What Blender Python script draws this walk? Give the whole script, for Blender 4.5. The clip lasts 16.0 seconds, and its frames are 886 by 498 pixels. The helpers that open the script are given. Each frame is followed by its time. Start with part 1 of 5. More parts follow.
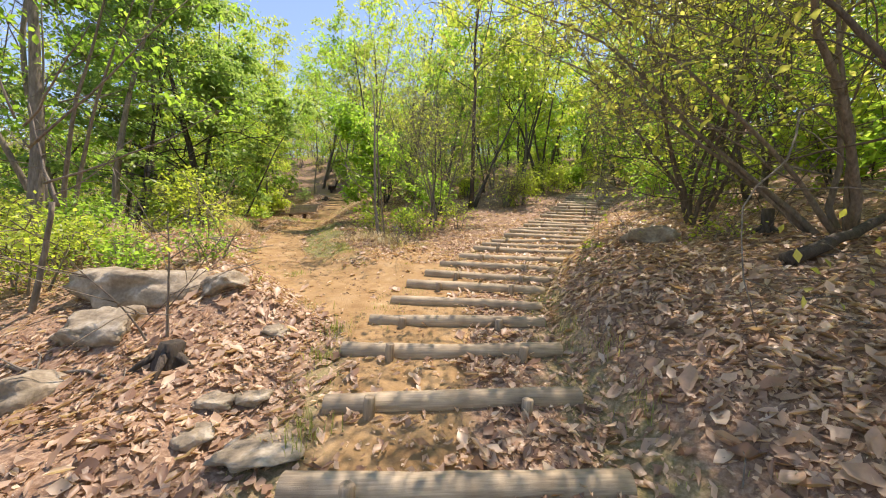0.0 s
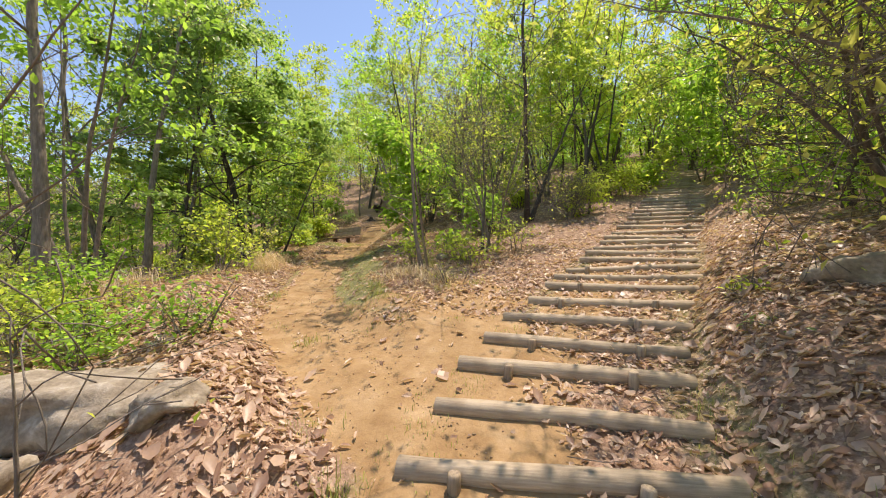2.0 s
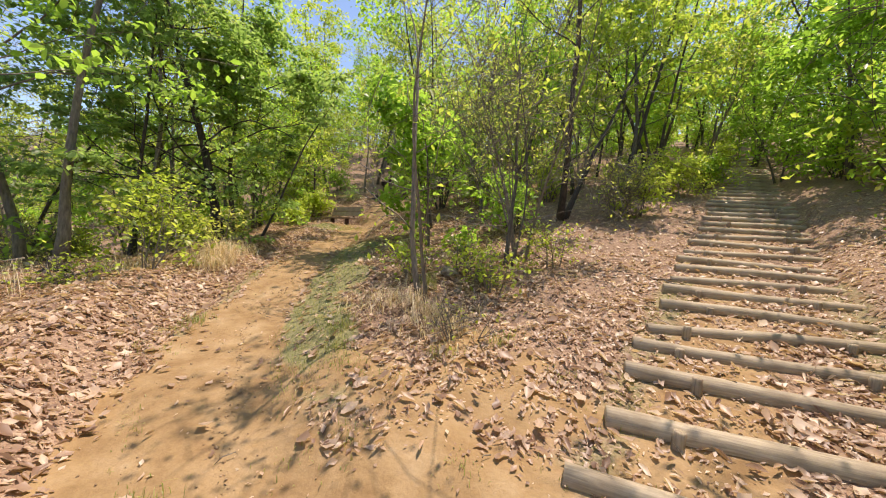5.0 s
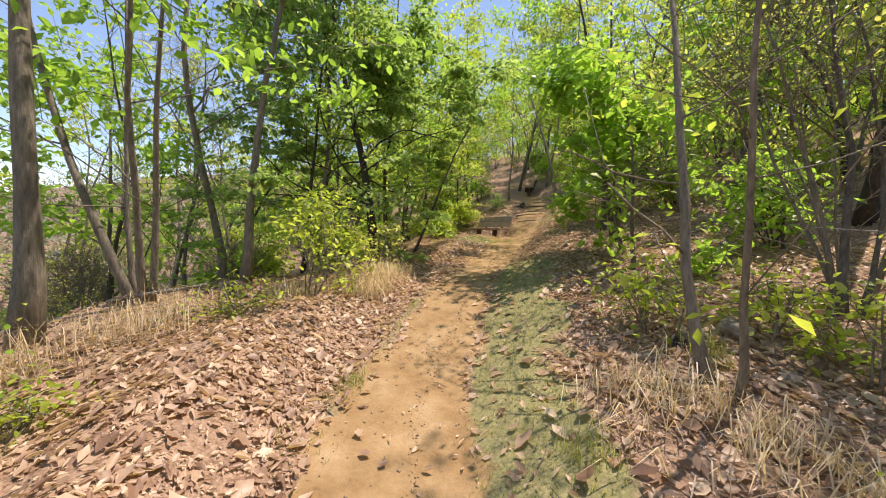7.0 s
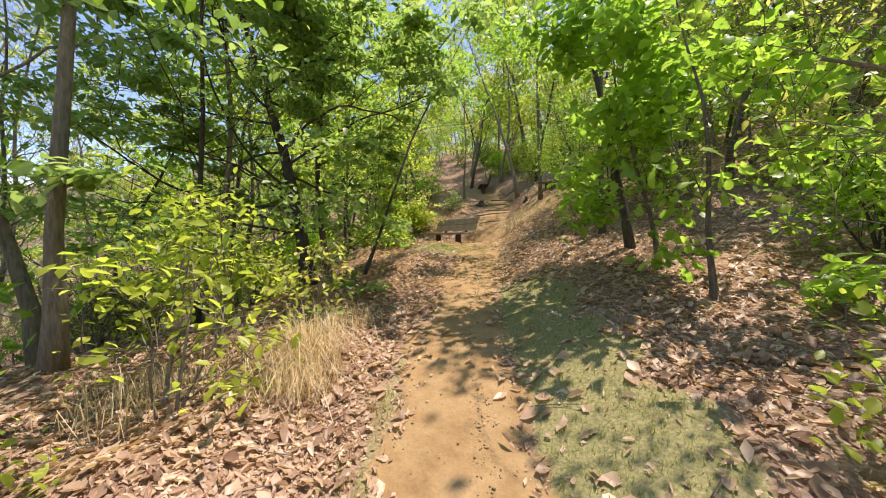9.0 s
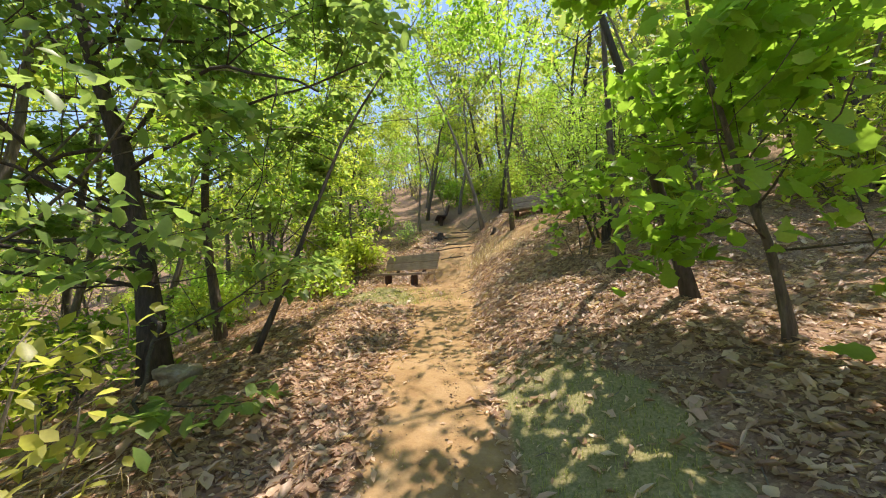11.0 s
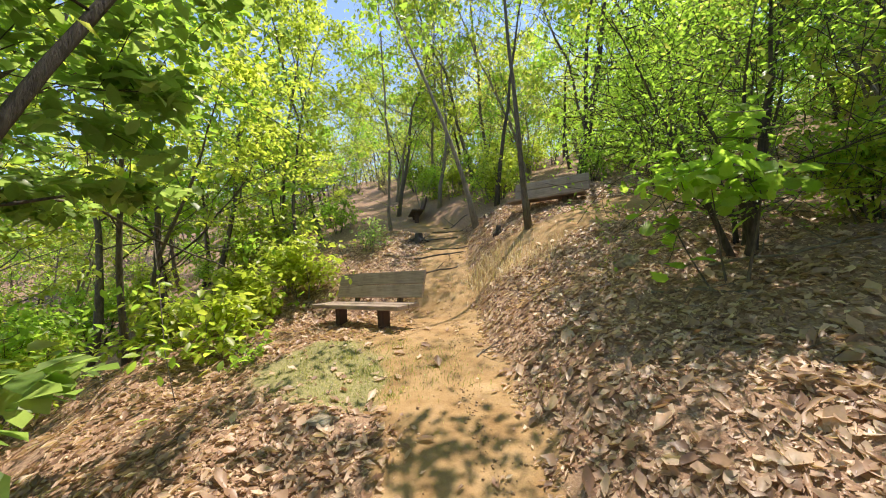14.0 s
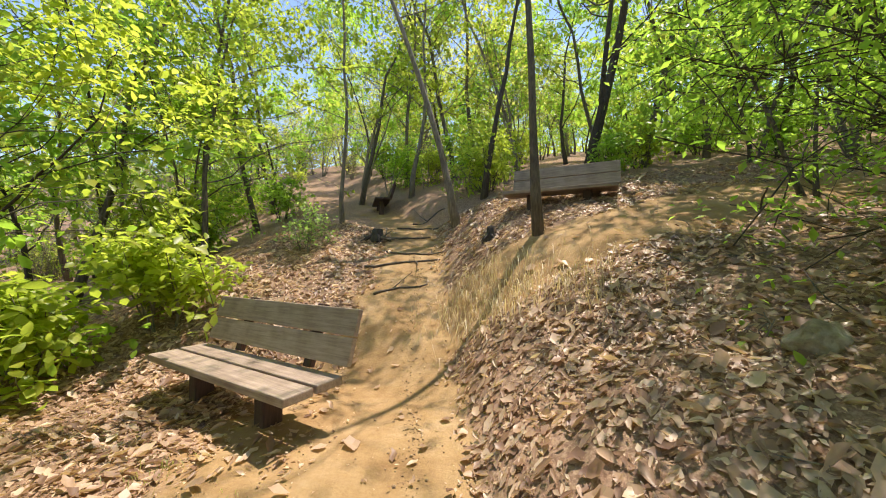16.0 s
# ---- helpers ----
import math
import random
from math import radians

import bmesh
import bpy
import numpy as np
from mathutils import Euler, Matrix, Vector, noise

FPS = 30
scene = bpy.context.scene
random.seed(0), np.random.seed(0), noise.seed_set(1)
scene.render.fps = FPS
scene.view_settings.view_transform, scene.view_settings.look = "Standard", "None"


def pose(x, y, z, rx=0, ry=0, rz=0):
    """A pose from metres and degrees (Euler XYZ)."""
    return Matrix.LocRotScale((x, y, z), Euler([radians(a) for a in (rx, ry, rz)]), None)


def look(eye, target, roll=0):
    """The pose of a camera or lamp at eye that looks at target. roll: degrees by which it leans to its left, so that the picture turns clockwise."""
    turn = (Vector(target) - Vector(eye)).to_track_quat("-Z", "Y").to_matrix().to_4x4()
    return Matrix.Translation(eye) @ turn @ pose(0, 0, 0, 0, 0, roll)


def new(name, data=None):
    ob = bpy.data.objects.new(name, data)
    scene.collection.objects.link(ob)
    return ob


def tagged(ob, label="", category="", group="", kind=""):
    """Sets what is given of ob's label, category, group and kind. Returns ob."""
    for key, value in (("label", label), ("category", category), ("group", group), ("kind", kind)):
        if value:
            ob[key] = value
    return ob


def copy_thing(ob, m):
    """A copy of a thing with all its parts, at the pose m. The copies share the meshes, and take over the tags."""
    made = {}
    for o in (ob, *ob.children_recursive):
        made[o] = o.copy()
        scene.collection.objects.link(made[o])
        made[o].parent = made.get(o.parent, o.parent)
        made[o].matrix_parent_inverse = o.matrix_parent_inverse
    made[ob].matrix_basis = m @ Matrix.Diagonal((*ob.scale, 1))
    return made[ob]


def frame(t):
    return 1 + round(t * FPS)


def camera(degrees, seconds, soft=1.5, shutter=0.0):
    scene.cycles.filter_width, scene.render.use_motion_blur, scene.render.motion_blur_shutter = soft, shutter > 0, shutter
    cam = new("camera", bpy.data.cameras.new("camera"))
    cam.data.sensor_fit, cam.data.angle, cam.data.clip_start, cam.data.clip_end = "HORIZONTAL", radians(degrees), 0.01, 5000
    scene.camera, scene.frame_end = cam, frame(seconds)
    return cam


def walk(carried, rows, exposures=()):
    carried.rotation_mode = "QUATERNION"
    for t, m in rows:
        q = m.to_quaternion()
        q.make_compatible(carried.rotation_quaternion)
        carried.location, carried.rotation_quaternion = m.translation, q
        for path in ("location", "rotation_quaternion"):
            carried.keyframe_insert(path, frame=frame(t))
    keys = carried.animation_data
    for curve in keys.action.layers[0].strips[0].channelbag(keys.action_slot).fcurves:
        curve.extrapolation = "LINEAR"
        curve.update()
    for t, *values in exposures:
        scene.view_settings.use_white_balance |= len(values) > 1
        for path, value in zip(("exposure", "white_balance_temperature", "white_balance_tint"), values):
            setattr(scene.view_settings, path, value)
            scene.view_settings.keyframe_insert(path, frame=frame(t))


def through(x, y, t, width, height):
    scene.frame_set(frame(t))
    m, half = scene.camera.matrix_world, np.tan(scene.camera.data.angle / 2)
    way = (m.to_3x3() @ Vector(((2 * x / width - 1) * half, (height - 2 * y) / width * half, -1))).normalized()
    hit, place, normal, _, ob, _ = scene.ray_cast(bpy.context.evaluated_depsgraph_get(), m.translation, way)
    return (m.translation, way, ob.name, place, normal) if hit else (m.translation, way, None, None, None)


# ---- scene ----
cam = camera(105.0, 16.0, soft=1.1)

PATH = [
    (0, (0.0, 0.0, 1.5), (0.002, 2.0, 1.5), 1.8),
    (0.5, (-0.06, 0.43, 1.622), (0.058, 2.426, 1.604), 1.5),
    (1, (-0.019, 0.77, 1.765), (-0.04, 2.77, 1.787), -2.3),
    (1.5, (-0.144, 1.15, 1.893), (-0.178, 3.149, 1.955), -0.1),
    (2, (-0.146, 1.51, 1.944), (-0.431, 3.489, 2.001), -1.1),
    (2.5, (-0.222, 1.868, 2.002), (-0.652, 3.822, 2.002), 0.4),
    (3, (-0.348, 2.21, 2.131), (-0.621, 4.192, 2.142), 2.7),
    (5.5, (-0.483, 3.932, 2.527), (-0.883, 5.889, 2.444), 3.3),
    (6, (-1.04, 4.207, 2.511), (-1.638, 6.115, 2.575), 4.1),
    (6.5, (-1.44, 4.577, 2.503), (-2.441, 6.309, 2.48), 4.3),
    (7, (-1.835, 4.994, 2.629), (-2.884, 6.696, 2.567), 2.4),
    (7.5, (-2.266, 5.373, 2.708), (-3.117, 7.179, 2.586), 1.4),
    (8, (-2.632, 5.809, 2.792), (-3.573, 7.572, 2.857), -0.6),
    (8.5, (-2.968, 6.27, 2.806), (-3.835, 8.07, 2.882), 0.3),
    (9, (-3.363, 6.783, 2.925), (-4.114, 8.636, 2.863), -0.6),
    (9.5, (-3.607, 7.449, 3.007), (-4.266, 9.336, 2.939), -1.9),
    (12, (-4.598, 10.149, 3.208), (-5.063, 12.079, 3.454), -1.3),
    (12.5, (-4.801, 10.67, 3.362), (-5.329, 12.586, 3.593), -1.3),
    (13, (-5.092, 11.217, 3.46), (-5.54, 13.157, 3.658), 1.6),
    (13.5, (-5.221, 11.825, 3.506), (-5.639, 13.776, 3.652), -1.1),
    (14, (-5.314, 12.368, 3.599), (-5.637, 14.339, 3.707), -3.4),
    (14.5, (-5.457, 12.966, 3.696), (-5.662, 14.955, 3.699), -2.4),
    (15, (-5.447, 13.581, 3.771), (-5.61, 15.569, 3.923), -2.4),
    (15.5, (-5.49, 14.201, 3.827), (-5.604, 16.191, 3.993), 0.1),
    (16, (-5.58, 14.821, 3.937), (-5.747, 16.813, 4.006), -0.1),
]
walk(cam, [(t, look(eye, target, roll)) for t, eye, target, roll in PATH], exposures=[(0, 0.9, 7450, 19), (3, 0.7, 7350, 19), (7, 0.75, 7250, 20), (9, 0.88, 7200, 19), (12, 1.0, 7050, 16), (16, 1.0, 7100, 16)])

# ---------------------------------------------------------------- world, sun
world = bpy.data.worlds.new("sky")
scene.world = world
world.use_nodes = True
wn = world.node_tree
sky = wn.nodes.new("ShaderNodeTexSky")
sky.sky_type = "NISHITA"
sky.sun_disc = False
SUN_EL, SUN_AZ = 69.0, 34.0            # degrees; azimuth from +y towards +x
sky.sun_elevation, sky.sun_rotation = radians(SUN_EL), radians(SUN_AZ)
sky.air_density, sky.dust_density, sky.ozone_density = 1.0, 0.1, 3.0
wn.links.new(sky.outputs["Color"], wn.nodes["Background"].inputs["Color"])
wn.nodes["Background"].inputs["Strength"].default_value = 0.145
sun = new("sun", bpy.data.lights.new("sun", "SUN"))
sun.data.energy, sun.data.angle, sun.data.color = 3.6, radians(0.53), (1.0, 0.95, 0.86)
to_sun = Vector((math.sin(radians(SUN_AZ)) * math.cos(radians(SUN_EL)), math.cos(radians(SUN_AZ)) * math.cos(radians(SUN_EL)), math.sin(radians(SUN_EL))))
sun.matrix_world = look(to_sun * 60, (0, 0, 0))

# ---------------------------------------------------------------- materials
def nodes_of(name):
    m = bpy.data.materials.new(name)
    m.use_nodes = True
    nt = m.node_tree
    return m, nt, nt.nodes["Principled BSDF"]


def add(nt, kind, **values):
    n = nt.nodes.new(kind)
    for k, v in values.items():
        n.inputs[k.replace("_", " ")].default_value = v
    return n


def ramp(nt, src, stops):
    r = nt.nodes.new("ShaderNodeValToRGB")
    while len(r.color_ramp.elements) < len(stops):
        r.color_ramp.elements.new(0.5)
    for e, (p, c) in zip(r.color_ramp.elements, stops):
        e.position, e.color = p, (*c, 1)
    nt.links.new(src, r.inputs["Fac"])
    return r.outputs["Color"]


def mixc(nt, fac, a, b, blend="MIX"):
    n = nt.nodes.new("ShaderNodeMix")
    n.data_type, n.blend_type = "RGBA", blend
    for sock, v in ((n.inputs["Factor"], fac), (n.inputs["A"], a), (n.inputs["B"], b)):
        if hasattr(v, "links"):
            nt.links.new(v, sock)
        else:
            sock.default_value = v if isinstance(v, float) else (*v, 1)
    # colour sockets of the mix node carry the same names as the float ones
    col = [s for s in n.inputs if s.type == "RGBA"]
    for sock, v in zip(col, (a, b)):
        if hasattr(v, "links"):
            nt.links.new(v, sock)
        else:
            sock.default_value = (*v, 1)
    return [s for s in n.outputs if s.type == "RGBA"][0]


def coords(nt, scale=(1, 1, 1), kind="Object"):
    tc = nt.nodes.new("ShaderNodeTexCoord")
    mp = nt.nodes.new("ShaderNodeMapping")
    mp.inputs["Scale"].default_value = scale
    nt.links.new(tc.outputs[kind], mp.inputs["Vector"])
    return mp.outputs["Vector"]


def noise_tex(nt, vec, scale, detail=4.0, rough=0.6):
    n = add(nt, "ShaderNodeTexNoise", Scale=scale, Detail=detail, Roughness=rough)
    nt.links.new(vec, n.inputs["Vector"])
    return n.outputs["Fac"]


def bump(nt, bsdf, height, strength, distance):
    b = add(nt, "ShaderNodeBump", Strength=strength, Distance=distance)
    nt.links.new(height, b.inputs["Height"])
    nt.links.new(b.outputs["Normal"], bsdf.inputs["Normal"])


def leaf_material(name, stops, through=0.42, gloss=0.5):
    """Thin leaf: diffuse and translucent, with a colour of its own for each leaf."""
    m, nt, bs = nodes_of(name)
    geo = nt.nodes.new("ShaderNodeNewGeometry")
    obi = nt.nodes.new("ShaderNodeObjectInfo")
    mx = nt.nodes.new("ShaderNodeMath")
    mx.operation = "MULTIPLY_ADD"
    mx.inputs[1].default_value = 0.75
    nt.links.new(geo.outputs["Random Per Island"], mx.inputs[0])
    m2 = nt.nodes.new("ShaderNodeMath")
    m2.operation = "MULTIPLY"
    m2.inputs[1].default_value = 0.25
    nt.links.new(obi.outputs["Random"], m2.inputs[0])
    nt.links.new(m2.outputs[0], mx.inputs[2])
    col = ramp(nt, mx.outputs[0], stops)
    vein = noise_tex(nt, coords(nt), 60.0, 3.0)
    col = mixc(nt, 0.25, col, ramp(nt, vein, [(0.3, (0.5, 0.5, 0.4)), (0.7, (1, 1, 0.9))]), "MULTIPLY")
    bs.inputs["Roughness"].default_value = 0.42
    bs.inputs["Specular IOR Level"].default_value = gloss
    nt.links.new(col, bs.inputs["Base Color"])
    tr = nt.nodes.new("ShaderNodeBsdfTranslucent")
    tcol = mixc(nt, 0.65, col, (1.0, 1.0, 0.35), "MULTIPLY")
    hs = add(nt, "ShaderNodeHueSaturation", Value=2.4, Saturation=0.95)
    nt.links.new(tcol, hs.inputs["Color"])
    nt.links.new(hs.outputs["Color"], tr.inputs["Color"])
    mix = add(nt, "ShaderNodeMixShader", Fac=through)
    nt.links.new(bs.outputs[0], mix.inputs[1])
    nt.links.new(tr.outputs[0], mix.inputs[2])
    nt.links.new(mix.outputs[0], nt.nodes["Material Output"].inputs["Surface"])
    return m


def bark_material(name, dark, light, scale=1.0):
    m, nt, bs = nodes_of(name)
    v = coords(nt, (14 * scale, 14 * scale, 3.0 * scale))
    n = noise_tex(nt, v, 2.2, 6.0, 0.65)
    big = noise_tex(nt, coords(nt), 1.1, 3.0)
    col = ramp(nt, n, [(0.3, dark), (0.55, tuple((a + b) / 2 for a, b in zip(dark, light))), (0.75, light)])
    col = mixc(nt, 0.5, col, ramp(nt, big, [(0.35, (0.55, 0.55, 0.5)), (0.65, (1, 0.98, 0.95))]), "MULTIPLY")
    nt.links.new(col, bs.inputs["Base Color"])
    bs.inputs["Roughness"].default_value = 0.9
    bump(nt, bs, n, 0.8, 0.03)
    return m


def wood_material(name, dark, light, grain=(40, 40, 2.0)):
    """Weathered wood with the grain along the local z axis."""
    m, nt, bs = nodes_of(name)
    v = coords(nt, grain)
    n = noise_tex(nt, v, 1.6, 6.0, 0.7)
    st = noise_tex(nt, coords(nt), 3.5, 4.0)
    col = ramp(nt, n, [(0.28, dark), (0.5, tuple((a + 1.2 * b) / 2.2 for a, b in zip(dark, light))), (0.72, light)])
    col = mixc(nt, 0.65, col, ramp(nt, st, [(0.33, (0.5, 0.47, 0.43)), (0.62, (1, 1, 1))]), "MULTIPLY")
    obi = nt.nodes.new("ShaderNodeObjectInfo")
    col = mixc(nt, 0.5, col, ramp(nt, obi.outputs["Random"], [(0.0, (0.72, 0.7, 0.68)), (1.0, (1, 0.98, 0.95))]), "MULTIPLY")
    nt.links.new(col, bs.inputs["Base Color"])
    bs.inputs["Roughness"].default_value = 0.78
    bump(nt, bs, n, 0.5, 0.006)
    return m


def stone_material():
    m, nt, bs = nodes_of("stone")
    v = coords(nt)
    n = noise_tex(nt, v, 5.0, 8.0, 0.65)
    s = noise_tex(nt, v, 38.0, 4.0, 0.6)
    col = ramp(nt, n, [(0.3, (0.17, 0.13, 0.09)), (0.5, (0.33, 0.27, 0.195)), (0.72, (0.56, 0.5, 0.41))])
    col = mixc(nt, 0.4, col, ramp(nt, s, [(0.35, (0.5, 0.48, 0.42)), (0.6, (1, 1, 1))]), "MULTIPLY")
    nt.links.new(col, bs.inputs["Base Color"])
    bs.inputs["Roughness"].default_value = 0.92
    bump(nt, bs, n, 0.7, 0.05)
    return m


def ground_material():
    """Trodden earth, leaf mould and short grass, blended by where feet and leaves have been."""
    m, nt, bs = nodes_of("forest_floor")
    v = coords(nt)
    fine = noise_tex(nt, v, 45.0, 6.0, 0.7)
    mid = noise_tex(nt, v, 3.0, 6.0, 0.65)
    speck = add(nt, "ShaderNodeTexVoronoi", Scale=30.0)
    nt.links.new(v, speck.inputs["Vector"])
    earth = ramp(nt, mid, [(0.3, (0.27, 0.16, 0.075)), (0.48, (0.37, 0.238, 0.118)), (0.6, (0.42, 0.28, 0.148)), (0.75, (0.5, 0.36, 0.212))])
    earth = mixc(nt, 0.35, earth, ramp(nt, fine, [(0.3, (0.6, 0.55, 0.5)), (0.65, (1, 1, 1))]), "MULTIPLY")
    mould = ramp(nt, fine, [(0.25, (0.16, 0.1, 0.07)), (0.45, (0.31, 0.205, 0.145)), (0.62, (0.46, 0.33, 0.24)), (0.8, (0.58, 0.46, 0.36))])
    mould = mixc(nt, 0.6, mould, ramp(nt, speck.outputs["Color"], [(0.2, (0.5, 0.42, 0.36)), (0.8, (1, 0.95, 0.9))]), "MULTIPLY")
    turf = ramp(nt, fine, [(0.3, (0.14, 0.14, 0.055)), (0.5, (0.25, 0.23, 0.105)), (0.7, (0.4, 0.33, 0.19))])
    def mask(attr, lo, hi, scale, amount):
        a = nt.nodes.new("ShaderNodeAttribute")
        a.attribute_name = attr
        n = noise_tex(nt, v, scale, 5.0, 0.7)
        k = nt.nodes.new("ShaderNodeMath")
        k.operation = "MULTIPLY_ADD"
        k.inputs[1].default_value = amount
        nt.links.new(n, k.inputs[0])
        nt.links.new(a.outputs["Fac"], k.inputs[2])
        r = add(nt, "ShaderNodeMapRange", From_Min=lo, From_Max=hi)
        nt.links.new(k.outputs[0], r.inputs["Value"])
        return r.outputs["Result"]
    col = mixc(nt, mask("grass", 0.62, 0.95, 9.0, 0.7), mould, turf)
    col = mixc(nt, mask("trail", 0.68, 0.95, 5.0, 0.7), col, earth)
    nt.links.new(col, bs.inputs["Base Color"])
    bs.inputs["Roughness"].default_value = 0.95
    bs.inputs["Specular IOR Level"].default_value = 0.15
    lumps = noise_tex(nt, v, 9.0, 8.0, 0.68)
    bump(nt, bs, lumps, 0.45, 0.045)
    return m


M_GROUND = ground_material()
M_STONE = stone_material()
M_LOG = wood_material("weathered_log", (0.29, 0.22, 0.145), (0.64, 0.52, 0.37))
M_STAKE = wood_material("stake_wood", (0.22, 0.165, 0.11), (0.56, 0.45, 0.32))
M_BENCH = wood_material("bench_timber", (0.25, 0.18, 0.14), (0.52, 0.41, 0.335), (30, 30, 1.6))
# near-black bench timber: the shade under seats and trees is in the colour
M_SHADED_TIMBER = wood_material("shaded_bench_timber", (0.06, 0.035, 0.027), (0.15, 0.09, 0.07))
M_CLOD = bark_material("clod", (0.33, 0.2, 0.105), (0.56, 0.41, 0.26))
M_BARK = bark_material("bark_grey_brown", (0.07, 0.056, 0.045), (0.26, 0.215, 0.175))
M_BARK_PALE = bark_material("bark_pale", (0.13, 0.11, 0.088), (0.4, 0.34, 0.275))
M_BARK_DARK = bark_material("bark_dark", (0.04, 0.032, 0.026), (0.15, 0.12, 0.098))
M_DRY = leaf_material("dry_leaf", [(0.0, (0.15, 0.085, 0.06)), (0.2, (0.3, 0.18, 0.125)), (0.5, (0.47, 0.32, 0.23)), (0.75, (0.6, 0.445, 0.335)), (0.92, (0.7, 0.58, 0.46)), (1.0, (0.5, 0.25, 0.14))], 0.2, 0.35)
M_STRAW = leaf_material("straw", [(0.0, (0.42, 0.31, 0.2)), (0.5, (0.58, 0.46, 0.32)), (1.0, (0.72, 0.61, 0.45))], 0.2, 0.3)
M_GRASS = leaf_material("grass_blade", [(0.0, (0.14, 0.18, 0.045)), (0.5, (0.25, 0.27, 0.08)), (1.0, (0.43, 0.38, 0.17))], 0.35)
M_DEEP = leaf_material("leaf_deep_green", [(0.0, (0.1, 0.17, 0.045)), (0.5, (0.17, 0.27, 0.075)), (1.0, (0.29, 0.38, 0.15))], 0.5)
M_FRESH = leaf_material("leaf_fresh_green", [(0.0, (0.13, 0.23, 0.025)), (0.5, (0.2, 0.34, 0.04)), (1.0, (0.32, 0.46, 0.07))], 0.55)
M_LIME = leaf_material("leaf_yellow_green", [(0.0, (0.18, 0.25, 0.028)), (0.5, (0.29, 0.36, 0.045)), (1.0, (0.44, 0.48, 0.09))], 0.52)
M_BUD = leaf_material("leaf_spring_bud", [(0.0, (0.24, 0.25, 0.06)), (0.5, (0.37, 0.39, 0.1)), (1.0, (0.52, 0.5, 0.18))], 0.5)
# grey budding woods; distance haze is mixed into the leaf colour
M_GREY = leaf_material("far_budding_wood_hazed", [(0.0, (0.2, 0.19, 0.15)), (0.5, (0.29, 0.28, 0.21)), (1.0, (0.36, 0.38, 0.24))], 0.2, 0.1)

# ---------------------------------------------------------------- the lie of the land
TRAIL_Y = (3.4, 4.6, 5.6, 7.0, 8.8, 10.8, 12.5, 14.8, 17.0, 19.5, 22.5, 27.0, 34.0, 60.0)
TRAIL_X = (-0.3, -1.3, -2.4, -3.4, -4.1, -4.75, -5.2, -5.7, -6.15, -6.5, -6.9, -9.6, -14.0, -30.0)
TRAIL_ZY = (-20, 0, 4, 5, 6, 7.9, 9.2, 12, 13.6, 14.8, 17.2, 18.5, 20, 22, 26, 34, 60)
TRAIL_Z = (-3.6, 0, 0.88, 1.04, 1.17, 1.4, 1.68, 2.06, 2.22, 2.46, 2.8, 3.1, 3.7, 4.5, 5.6, 8.2, 16)
STAIR_Y = (-20, 0, 3, 4.2, 5.2, 7, 9, 11, 13, 19, 26, 60)
STAIR_X = (0.12, 0.12, 0.1, 0.36, 0.8, 1.86, 2.98, 4.2, 5.4, 8.8, 13, 30)
STAIR_ZY = (-20, 0, 10, 14, 18, 22, 30, 60)
STAIR_Z = (-4.0, 0, 2.22, 3.45, 4.85, 6.4, 9.4, 18.0)
BANK_Y = (4, 6, 10, 13, 15.6, 17, 18.7, 22, 30)
BANK_H = (0.1, 0.45, 0.35, 0.4, 0.75, 1.0, 1.3, 1.05, 0.8)


def smooth(v):
    v = np.clip(v, 0, 1)
    return v * v * (3 - 2 * v)


def trail_x(y):
    return np.interp(y, TRAIL_Y, TRAIL_X)


def stair_x(y):
    return np.interp(y, STAIR_Y, STAIR_X)


def ripple(x, y, size, seed=0.0):
    """Cheap smooth unevenness, between about -1 and 1."""
    a = np.sin(x / size * 2.1 + 1.3 * np.sin(y / size * 1.7 + seed) + seed)
    b = np.sin(y / size * 2.4 + 1.1 * np.sin(x / size * 1.9 - seed) + 2 * seed)
    c = np.sin((x + y) / size * 3.7 + 2.2 * a + seed) * np.sin((x - y) / size * 3.1 + 1.9 * b)
    return (a * b + 0.6 * c) / 1.3


def stair_z(x, y):
    return np.interp(y, STAIR_ZY, STAIR_Z) + 0.035 * np.clip(x, -12, 12)


